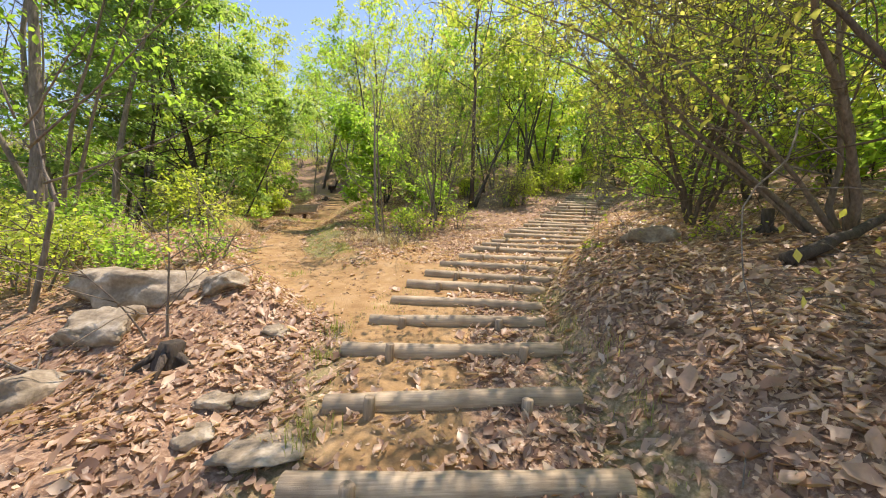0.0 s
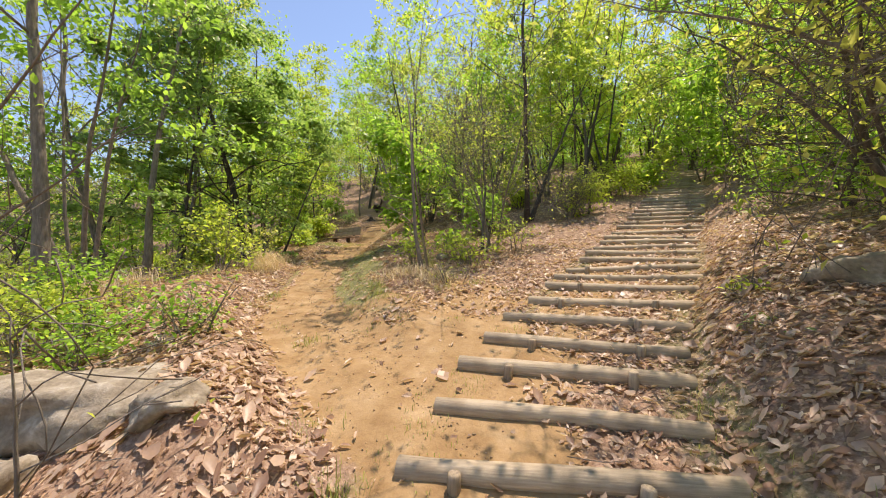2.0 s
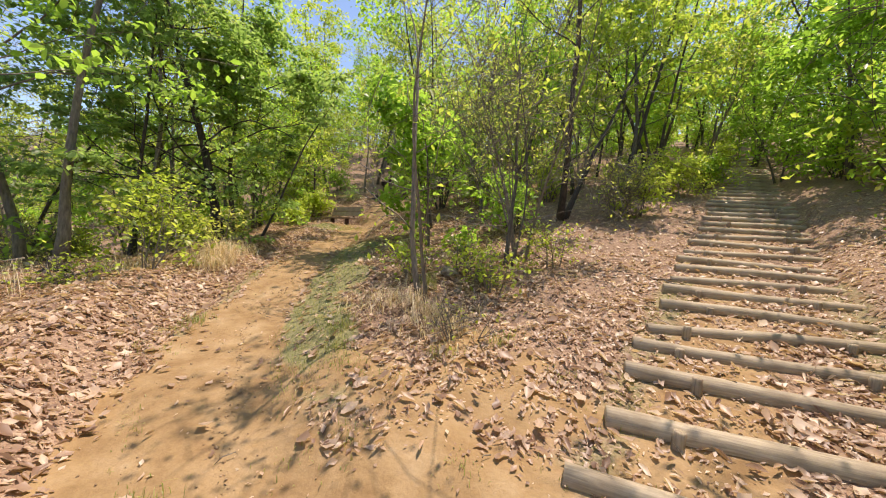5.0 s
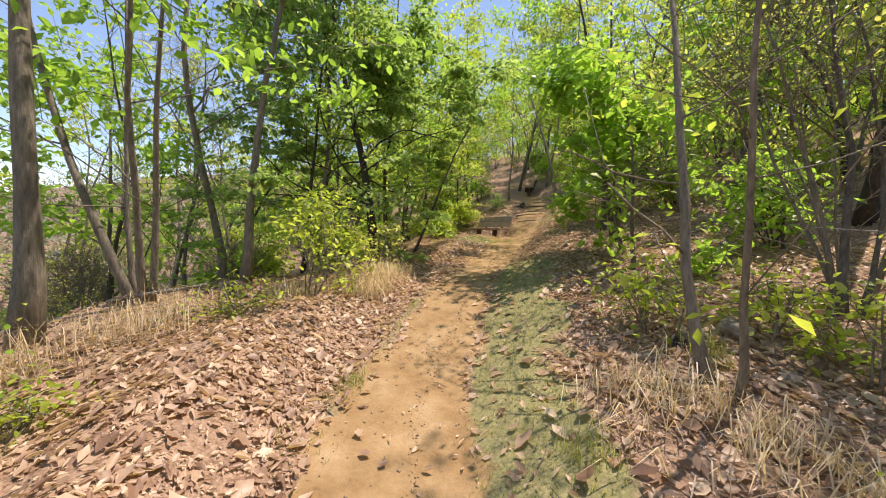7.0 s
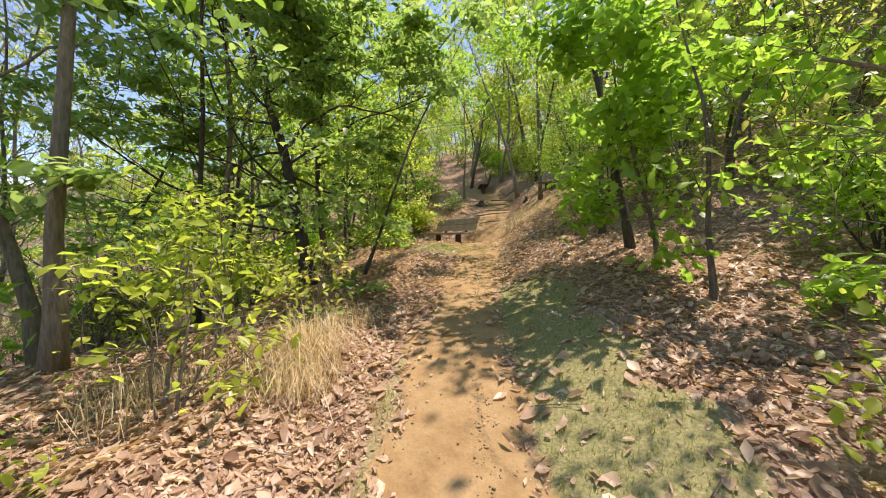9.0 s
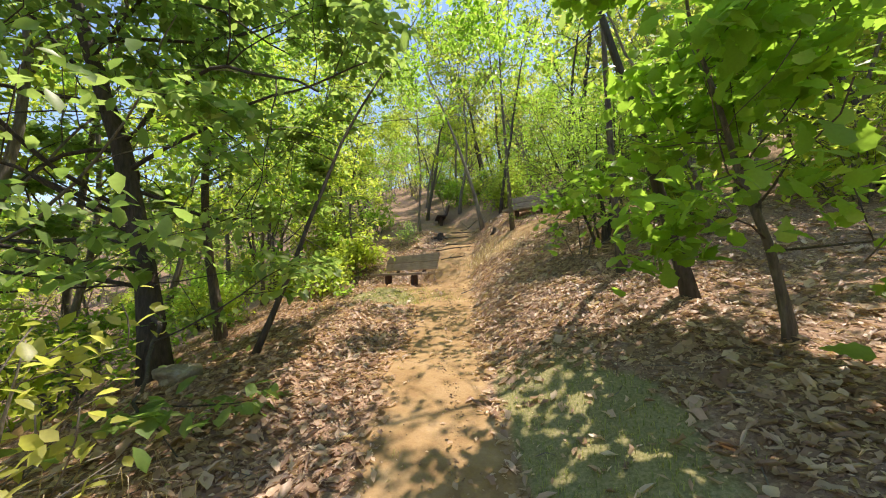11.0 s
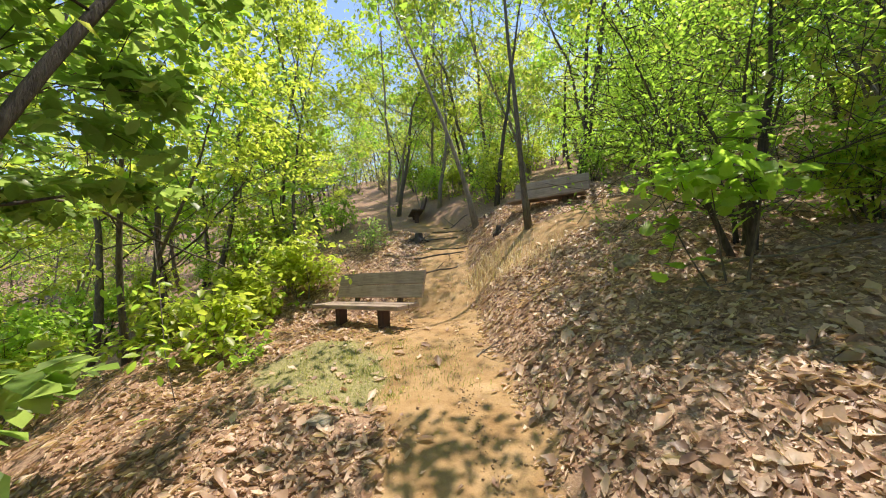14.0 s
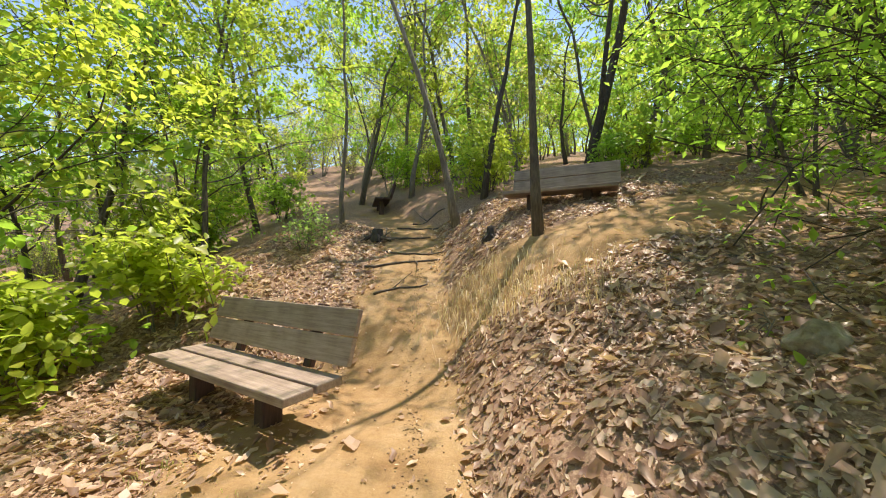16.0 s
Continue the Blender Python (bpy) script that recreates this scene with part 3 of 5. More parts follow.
def tree(name, seed, m, label, category, *, tall, r, bark, leaf, outline=LEAF_PLAIN, stems=1, lean=(0, 0), clear=0.35, limbs=9, limb_len=0.4, depth=2, spread=0.6,
         leaves=2500, size=0.1, clump=0.22, droop=0.0, wobble=0.07, kids=(2, 4), tilt=0.6, flat=1.0, up=0.35, group=""):
    """A tapered trunk or several, with limbs of falling size and a crown of many leaves."""
    rng = np.random.default_rng(seed)
    ob = root(name, m, label, category, group)
    wood, tips = Tubes(), []
    origin[:] = m.translation
    for s in range(stems):
        n = 12
        ang = rng.uniform(0, 6.28)
        out = 0.0 if stems == 1 else rng.uniform(0.12, 0.38)
        w = np.array([lean[0] + out * math.cos(ang), lean[1] + out * math.sin(ang), 1.0])
        h = tall * (1 if s == 0 else rng.uniform(0.65, 1.0))
        rr = r * (1 if s == 0 else rng.uniform(0.55, 0.95))
        p0 = np.array([0.0, 0.0, -0.2]) + (0 if stems == 1 else 0.07) * np.array([math.cos(ang), math.sin(ang), 0])
        pts, radii = [p0], [rr * 1.5]
        w /= np.linalg.norm(w)
        for i in range(1, n):
            w = w + rng.normal(0, wobble, 3) * (1, 1, 0.2)
            w /= np.linalg.norm(w)
            pts.append(pts[-1] + w * h / (n - 1))
            radii.append(rr * (1.08 if i == 1 else 1 - 0.85 * i / (n - 1)))
        trunk = Tubes()
        trunk.tube(pts, radii, 9, rng, 0.06)
        part_mesh("trunk" if stems == 1 else "stem", trunk.mesh("trunk", bark), ob)
        for j in range(limbs):
            f = clear + (1 - clear) * (j + rng.uniform(0, 1)) / limbs
            k = f * (n - 1)
            i = min(n - 2, int(k))
            p = pts[i] + (pts[i + 1] - pts[i]) * (k - i)
            a = rng.uniform(0, 6.28)
            go = np.array([math.cos(a), math.sin(a), up + rng.uniform(-0.2, 0.5)])
            ln = tall * limb_len * (1.15 - 0.75 * f) * rng.uniform(0.7, 1.25)
            grow(rng, wood, tips, p, go, ln, min(0.03, max(0.005, radii[i] * 0.36)), depth - 1, spread, droop, 5, 0.16, kids)
        tips.append(pts[-1])
    if wood.v:
        tagged(part_mesh("branchwork", wood.mesh("branchwork", bark), ob), kind="stuff")
    if leaves:
        tips = np.array(tips)
        # leaves gather in clumps of unlike density, so that gaps stay between them
        wgt = rng.gamma(1.1, 1.0, len(tips)) + 0.05
        pick = rng.choice(len(tips), leaves, p=wgt / wgt.sum())
        pos = tips[pick] + rng.normal(0, clump, (leaves, 3)) * (1, 1, 0.6 * flat)
        pos = pos[~over_walk(origin[0] + pos[:, 0], origin[1] + pos[:, 1], origin[2] + pos[:, 2])]
        leaves = len(pos)
        sz = size * rng.uniform(0.6, 1.3, leaves)
        v, f = scatter(outline, pos, sz, turns(rng, leaves, tilt, 0.25))
        tagged(part_mesh("crown", mesh_of("crown", v, f, leaf), ob), kind="stuff")
    return ob


def stand(x, y, turn=0.0, scale=1.0):
    return on_ground(x, y, turn) @ Matrix.Diagonal((scale, scale, scale, 1))


# trees and shrubs that stand beside the walk
tree("broadleaf_tree", 3, stand(-8.7, 12.4), "tall broadleaf tree with dense deep-green crown beside the path", "tree", tall=8.8, r=0.14, bark=M_BARK_DARK, leaf=M_DEEP, outline=LEAF_BROAD,
     clear=0.12, limbs=36, limb_len=0.41, leaves=33000, size=0.145, clump=0.15, depth=3, spread=0.55, flat=0.35, up=0.1, tilt=0.32, lean=(0.06, -0.04))
tree("slanting_tree", 8, stand(-8.2, 8.4), "slender grey-barked tree slanting out of the undergrowth", "tree", tall=8.5, r=0.085, bark=M_BARK_PALE, leaf=M_BUD, clear=0.5, limbs=9, leaves=700, size=0.09, depth=2, lean=(0.16, 0.1), wobble=0.05)
tree("rough_barked_tree", 12, stand(-6.75, 5.63), "thick grey rough-barked trunk rising from dry leaves", "tree", tall=9.5, r=0.095, bark=M_BARK_PALE, leaf=M_BUD, clear=0.42, limbs=10, leaves=500, size=0.08, depth=3, lean=(-0.12, 0.0), wobble=0.06)
tree("forked_tree", 15, stand(-7.6, 6.8), "grey tree forking into several slender stems at its base", "tree", tall=8.0, r=0.055, bark=M_BARK_PALE, leaf=M_FRESH, outline=LEAF_BROAD, stems=4, clear=0.25, limbs=7, limb_len=0.32, leaves=3400, size=0.13, depth=2, wobble=0.05, lean=(-0.05, 0.05), flat=0.4)
tree("thin_tree", 16, stand(-9.6, 10.6), "thin dark upright tree trunk in the undergrowth", "tree", tall=7.0, r=0.06, bark=M_BARK_DARK, leaf=M_DEEP, outline=LEAF_BROAD, clear=0.2, limbs=18, limb_len=0.42, leaves=7000, size=0.12, depth=2, flat=0.5)
tree("overhanging_tree", 21, stand(-7.5, 12.5), "dark slender tree leaning over the path with hanging green leaves", "tree", tall=7.4, r=0.036, bark=M_BARK_DARK, leaf=M_FRESH, outline=LEAF_BROAD, clear=0.38, limbs=14, limb_len=0.4, leaves=2600,
     size=0.105, clump=0.16, depth=2, lean=(0.16, 0.46), droop=-0.25, wobble=0.04)
tree("upright_tree", 22, stand(-9.9, 14.4), "straight dark tree on the drop beside the path", "tree", tall=9, r=0.085, bark=M_BARK, leaf=M_FRESH, outline=LEAF_BROAD, clear=0.25, limbs=14, leaves=3000, size=0.12, depth=2, flat=0.6)
tree("twiggy_tree", 31, stand(-0.1, 10.05), "small many-stemmed tree with fine twigs and opening buds", "tree", tall=5.2, r=0.027, bark=M_BARK_PALE, leaf=M_BUD, stems=7, clear=0.15, limbs=11, limb_len=0.36, leaves=2000, size=0.065, clump=0.14, depth=3, kids=(2, 4), up=0.7, wobble=0.05)
tree("slender_tree", 33, stand(-1.35, 7.87), "slender grey forked tree with sparse yellow-green leaves", "tree", tall=5.5, r=0.04, bark=M_BARK_PALE, leaf=M_LIME, stems=2, clear=0.18, limbs=9, limb_len=0.36, leaves=800, size=0.075, depth=2, lean=(-0.04, 0.02), up=0.5)
tree("slender_tree", 35, stand(-0.35, 9.3), "slender dark tree with sparse yellow-green leaves", "tree", tall=6.5, r=0.034, bark=M_BARK, leaf=M_LIME, stems=2, clear=0.2, limbs=10, limb_len=0.34, leaves=520, size=0.08, depth=2, lean=(0.1, 0.05), up=0.5, flat=0.4)
tree("oak_sapling", 41, stand(-2.35, 12.35), "young oak with large bright green lobed leaves beside the path", "tree", tall=3.5, r=0.04, bark=M_BARK, leaf=M_FRESH, outline=LEAF_OAK, clear=0.22, limbs=20, limb_len=0.4, leaves=2900, size=0.165, clump=0.17, depth=2, lean=(-0.05, -0.1), flat=0.8, tilt=0.5)
tree("oak_sapling", 43, stand(-2.1, 11.1), "young oak with large lobed leaves on a thin straight stem", "tree", tall=3.6, r=0.035, bark=M_BARK, leaf=M_FRESH, outline=LEAF_OAK, clear=0.2, limbs=9, limb_len=0.32, leaves=330, size=0.17, clump=0.16, depth=2, flat=0.9, tilt=0.55)
tree("upright_tree", 45, stand(-2.94, 14.6), "thin upright grey-brown tree trunk on the leafy bank", "tree", tall=7.5, r=0.06, bark=M_BARK, leaf=M_FRESH, outline=LEAF_BROAD, clear=0.5, limbs=9, leaves=1100, size=0.13, depth=2, wobble=0.035)
tree("leaning_tree", 46, stand(-2.55, 13.35), "dark tree trunk leaning over the leafy bank", "tree", tall=7.5, r=0.07, bark=M_BARK_DARK, leaf=M_FRESH, outline=LEAF_BROAD, clear=0.55, limbs=8, limb_len=0.34, leaves=800, size=0.14, depth=2, lean=(-0.17, 0.12), wobble=0.03)
tree("dense_shrub", 51, stand(-2.85, 16.35), "wide dense shrub of many dark stems and small green leaves", "shrub", tall=3.6, r=0.036, bark=M_BARK_DARK, leaf=M_FRESH, stems=9, clear=0.18, limbs=8, limb_len=0.4, leaves=15000, size=0.055, clump=0.17, depth=3, up=0.25, flat=0.5, tilt=0.5)
tree("oak_sprout", 53, stand(-3.3, 15.75), "low oak sprout with large soft green leaves on the bank", "shrub", tall=1.75, r=0.014, bark=M_BARK, leaf=M_FRESH, outline=LEAF_OAK, stems=3, clear=0.45, limbs=5, limb_len=0.42, leaves=230, size=0.19, clump=0.1, depth=2, lean=(-0.25, -0.1), tilt=0.4)
tree("upright_tree", 61, stand(-4.68, 19.45), "thin grey trunk standing before the upper bench", "tree", tall=9, r=0.062, bark=M_BARK, leaf=M_LIME, clear=0.5, limbs=9, leaves=500, size=0.09, depth=2, lean=(-0.06, 0.0), wobble=0.02)
tree("upright_tree", 62, stand(-5.85, 21.7), "slender grey tree leaning beside the climbing path", "tree", tall=9.5, r=0.075, bark=M_BARK_PALE, leaf=M_LIME, clear=0.5, limbs=10, leaves=550, size=0.09, depth=2, lean=(-0.14, 0.05), wobble=0.03)
tree("upright_tree", 63, stand(-5.3, 22.9), "dark trunk with small limbs beside the climbing path", "tree", tall=9, r=0.07, bark=M_BARK_DARK, leaf=M_FRESH, clear=0.4, limbs=11, leaves=1500, size=0.09, depth=2, wobble=0.05)
tree("upright_tree", 64, stand(-2.6, 24.0), "stout dark forked tree above the terrace", "tree", tall=11, r=0.13, bark=M_BARK_DARK, leaf=M_FRESH, outline=LEAF_PLAIN, stems=2, clear=0.3, limbs=11, leaves=2600, size=0.16, depth=3, wobble=0.05)
tree("leafy_tree", 65, stand(-11.3, 21.6), "slender tree with layered yellow-green spring leaves", "tree", tall=7.5, r=0.06, bark=M_BARK, leaf=M_LIME, outline=LEAF_BROAD, clear=0.2, limbs=16, limb_len=0.42, leaves=3400, size=0.1, clump=0.16, depth=2, flat=0.35, up=0.2, tilt=0.35)
tree("leafy_tree", 66, stand(-11.6, 17.2), "slender tree with layered yellow-green spring leaves", "tree", tall=7.0, r=0.055, bark=M_BARK, leaf=M_LIME, outline=LEAF_BROAD, stems=2, clear=0.25, limbs=13, limb_len=0.42, leaves=5000, size=0.1, clump=0.16, depth=2, flat=0.35, up=0.2, tilt=0.35)
tree("leafy_tree", 67, stand(-8.6, 22.6), "slender tree with layered yellow-green spring leaves", "tree", tall=8.5, r=0.05, bark=M_BARK_PALE, leaf=M_LIME, clear=0.3, limbs=13, limb_len=0.32, leaves=2000, size=0.09, depth=2, flat=0.4, lean=(-0.06, 0))
# thicket to the side of the lower steps
tree("bare_thicket", 71, stand(4.05, 5.45), "dark many-stemmed shrub with crooked branches and few leaves", "shrub", tall=5.0, r=0.04, bark=M_BARK, leaf=M_LIME, stems=7, clear=0.15, limbs=9, limb_len=0.45, leaves=4600, size=0.085, clump=0.2, depth=3, up=0.2, wobble=0.14, lean=(-0.2, -0.15))
tree("bare_thicket", 72, stand(4.3, 3.7), "crooked dark tree with bare grey twigs over the leaf slope", "tree", tall=6.2, r=0.04, bark=M_BARK_PALE, leaf=M_BUD, stems=6, clear=0.15, limbs=10, limb_len=0.5, leaves=7500, size=0.085, clump=0.22, depth=4, up=0.25, wobble=0.14, lean=(-0.55, -0.1))
tree("bare_thicket", 73, stand(6.2, 6.8), "crooked dark tree with bare grey twigs over the leaf slope", "tree", tall=6.5, r=0.055, bark=M_BARK, leaf=M_LIME, stems=5, clear=0.12, limbs=10, limb_len=0.42, leaves=4200, size=0.09, clump=0.22, depth=3, up=0.3, wobble=0.1)
# added mostly out of view, to throw shade on the slope and lowest steps
tree("bare_thicket", 75, stand(4.0, 1.7), "crooked dark tree with bare grey twigs over the leaf slope", "tree", tall=5.6, r=0.05, bark=M_BARK, leaf=M_BUD, stems=5, clear=0.25, limbs=9, limb_len=0.48, leaves=9000, size=0.08, clump=0.22, depth=3, up=0.3, wobble=0.13, lean=(-0.25, 0.1))
tree("bare_sapling", 74, stand(-2.25, 2.8), "bare pale sapling with thin spreading branches beside rocks", "tree", tall=1.2, r=0.014, bark=M_BARK_PALE, leaf=M_LIME, stems=2, clear=0.25, limbs=6, limb_len=0.7, leaves=14, size=0.06, depth=2, up=0.35, lean=(-0.2, 0.05), wobble=0.06)
for seed, x, y, lean_x, words in ((141, 1.05, 13.5, 0.05, "dark forked tree with thin upper leaves between the paths"), (142, 3.7, 16.9, 0.02, "dark forked trunk beside the head of the steps"),
                                  (143, 5.0, 17.6, 0.1, "slim dark trunk beside the head of the steps")):
    tree("forked_tree", seed, stand(x, y), words, "tree", tall=9.5, r=0.085, bark=M_BARK_DARK, leaf=M_LIME, stems=2, clear=0.4, limbs=9, limb_len=0.3, leaves=1500, size=0.15, clump=0.18, depth=2, up=0.8, lean=(lean_x, 0.0), wobble=0.05, flat=0.6)


def spreading_sapling():
    """A bare sapling whose few long branches fan out level with the walker's eyes."""
    rng = np.random.default_rng(740)
    x0, y0 = -3.86, 3.2
    z0 = ground_z(x0, y0)
    ob = root("bare_sapling", Matrix.Translation((x0, y0, z0)), "bare pale sapling with long fanning branches on the slope", "tree")
    def bent(a, b, r0, r1, sag, n=9):
        a, b = np.array(a), np.array(b)
        k = np.linspace(0, 1, n)[:, None]
        p = a + (b - a) * k + np.sin(k * math.pi) * np.array(sag) + np.cumsum(rng.normal(0, 0.008, (n, 3)), 0)
        return p, np.linspace(r0, r1, n)
    t = Tubes()
    fork = (0.22, 0.0, 1.0)
    t.tube(*bent((0, 0, -0.15), fork, 0.028, 0.02, (0.02, 0, 0)), 8, rng, 0.06)
    part_mesh("trunk", t.mesh("trunk", M_BARK_PALE), ob)
    for a, b, r in ((fork, (-0.33, 0.1, 2.1), 0.017), ((-0.1, 0.03, 1.55), (1.24, 0.15, 3.1), 0.013), ((0.1, 0, 1.2), (1.9, -0.15, 1.9), 0.012), ((-0.15, 0.0, 1.75), (0.78, -0.3, 2.55), 0.011),
                    ((-0.2, 0, 1.8), (-0.5, -0.2, 3.2), 0.011), ((0.15, 0, 1.05), (0.6, 0.3, 1.7), 0.008)):
        t = Tubes()
        p, rr = bent(a, b, r, r * 0.3, (0, 0, -0.06))
        t.tube(p, rr, 6, rng, 0.05)
        for k in range(3, 9):
            d = rng.normal(0, 1, 3) * (0.8, 0.5, 0.6) + (0.2, 0, 0.3)
            d /= np.linalg.norm(d)
            ln = rng.uniform(0.12, 0.42)
            t.tube([p[k], p[k] + d * ln * 0.5, p[k] + d * ln + rng.normal(0, 0.03, 3)], [rr[k] * 0.6, rr[k] * 0.45, 0.0015], 4)
        part_mesh("branch", t.mesh("branch", M_BARK_PALE), ob)


spreading_sapling()
# low shrubs along the trail
for seed, x, y, h, mat, n, sz, words in (
        (81, -6.2, 8.3, 1.5, M_LIME, 300, 0.11, "young shrub with pale yellow-green leaves on a bent stem"),
        (82, -7.05, 9.2, 1.9, M_LIME, 950, 0.095, "young shrub with pale yellow-green leaves at the path's edge"),
        (83, -6.3, 9.9, 1.2, M_BUD, 420, 0.09, "low twiggy shrub with opening leaves"),
        (84, -9.5, 17.6, 1.1, M_LIME, 900, 0.14, "low shrub with broad bright green leaves behind the bench"),
        (85, -9.2, 18.6, 1.2, M_LIME, 1100, 0.13, "low shrub with broad bright green leaves behind the bench"),
        (86, -10.2, 16.7, 1.0, M_LIME, 700, 0.13, "low shrub with broad bright green leaves below the path"),
        (87, -0.75, 6.9, 0.6, M_LIME, 60, 0.05, "spindly sprout among dry leaves"),
        (88, -2.9, 4.3, 0.75, M_FRESH, 420, 0.06, "small leafy seedling among dry leaves"),
        (89, -3.6, 4.0, 0.6, M_FRESH, 380, 0.06, "low leafy growth beside the rocks"),
        (90, -1.75, 8.75, 0.9, M_LIME, 420, 0.08, "low spray of yellow-green leaves beside the path"),
        (91, -1.05, 8.75, 0.8, M_LIME, 330, 0.08, "low spray of yellow-green leaves beside the path"),
        (92, 0.4, 9.6, 0.9, M_LIME, 420, 0.07, "low shrub with yellow-green leaves"),
        (93, -1.3, 10.6, 0.7, M_FRESH, 120, 0.16, "oak seedling with broad green leaves"),
        (94, 5.0, 15.5, 1.5, M_LIME, 1300, 0.09, "rounded yellow-green shrub beside the steps"),
        (95, 6.6, 17.2, 1.6, M_LIME, 1500, 0.09, "rounded yellow-green shrub beside the steps"),
        (96, 3.4, 4.4, 0.5, M_LIME, 160, 0.06, "low leafy growth under the thicket"),
        (97, 5.0, 6.9, 1.0, M_FRESH, 900, 0.07, "leafy green shrub under the thicket"),
        (98, 5.6, 9.2, 1.3, M_FRESH, 1300, 0.08, "leafy green shrub beside the steps"),
        (99, -8.3, 15.9, 0.5, M_FRESH, 120, 0.1, "small bright seedling on the edge of the drop"),
        (100, -8.6, 20.8, 0.9, M_DEEP, 700, 0.07, "low dark green shrub beside the climbing path"),
        (101, -5.6, 24.3, 1.2, M_FRESH, 1200, 0.08, "leafy green shrub at the head of the path"),
        (102, -9.9, 12.0, 1.6, M_FRESH, 1500, 0.09, "leafy green shrub below the path"),
        (104, 8.6, 21.0, 1.6, M_LIME, 1500, 0.1, "leafy yellow-green shrub at the head of the steps"),
        (105, 10.4, 22.4, 2.0, M_FRESH, 1600, 0.11, "leafy green shrub at the head of the steps"),
        (106, -7.2, 26.6, 1.7, M_LIME, 1500, 0.1, "leafy yellow-green shrub at the head of the path"),
        (107, -5.9, 27.4, 1.9, M_FRESH, 1500, 0.1, "leafy green shrub at the head of the path"),
        (108, -8.8, 27.8, 2.0, M_FRESH, 1500, 0.1, "leafy green shrub at the head of the path"),
        (109, -4.6, 4.2, 0.9, M_LIME, 900, 0.06, "low pale green weeds below the leaf slope"),
        (110, -5.2, 3.2, 1.0, M_LIME, 1100, 0.06, "low pale green weeds below the leaf slope"),
        (111, -4.5, 2.4, 0.9, M_LIME, 1000, 0.06, "low pale green weeds below the leaf slope"),
        (112, -5.8, 4.6, 1.0, M_LIME, 1000, 0.06, "low pale green weeds below the leaf slope"),
        (113, -4.2, 3.5, 0.9, M_LIME, 1000, 0.055, "low pale green weeds behind the boulders"),
        (114, -6.4, 3.6, 1.2, M_LIME, 1300, 0.06, "low pale green weeds below the leaf slope"),
        (115, -7.3, 4.9, 0.8, M_BUD, 520, 0.06, "tall pale weeds below the leaf slope"),
        (116, -4.9, 5.2, 0.5, M_LIME, 300, 0.055, "low pale green weeds below the leaf slope"),
        (117, -8.9, 16.2, 0.8, M_LIME, 600, 0.13, "low shrub with broad bright green leaves below the path"),
        (118, -9.7, 18.9, 1.4, M_LIME, 1000, 0.12, "leafy yellow-green shrub behind the bench"),
        (119, 1.9, 4.6, 0.3, M_DEEP, 90, 0.06, "small green plant beside the log steps"),
        (120, 2.3, 5.3, 0.35, M_LIME, 90, 0.07, "small green plant beside the log steps"),
        (122, -4.05, 4.45, 0.6, M_FRESH, 700, 0.06, "low leafy growth on the leaf slope"),
        (123, -0.55, 8.35, 0.8, M_LIME, 280, 0.08, "low spray of yellow-green leaves under slender trees"),
        (124, -3.5, 5.9, 0.25, M_FRESH, 60, 0.05, "small green seedling in dry leaves"),
        (125, -5.9, 7.2, 0.7, M_LIME, 260, 0.07, "young sprout with yellow-green leaves on the leaf slope"),
        (126, -5.2, 4.9, 0.9, M_FRESH, 800, 0.07, "low leafy growth below the leaf slope"),
        (127, -6.5, 2.4, 1.3, M_LIME, 1300, 0.07, "tall pale green weeds below the leaf slope"),
        (121, -3.9, 17.0, 0.3, M_FRESH, 40, 0.07, "small green seedling in the leaves of the bank")):
    tree("shrub", seed, stand(x, y), words, "shrub", tall=h, r=0.012 + 0.006 * h, bark=M_BARK_PALE, leaf=mat, outline=LEAF_BROAD, stems=4, clear=0.2, limbs=5, limb_len=0.5, leaves=n, size=sz, clump=0.07 + 0.05 * h, depth=2, up=0.4, tilt=0.45)


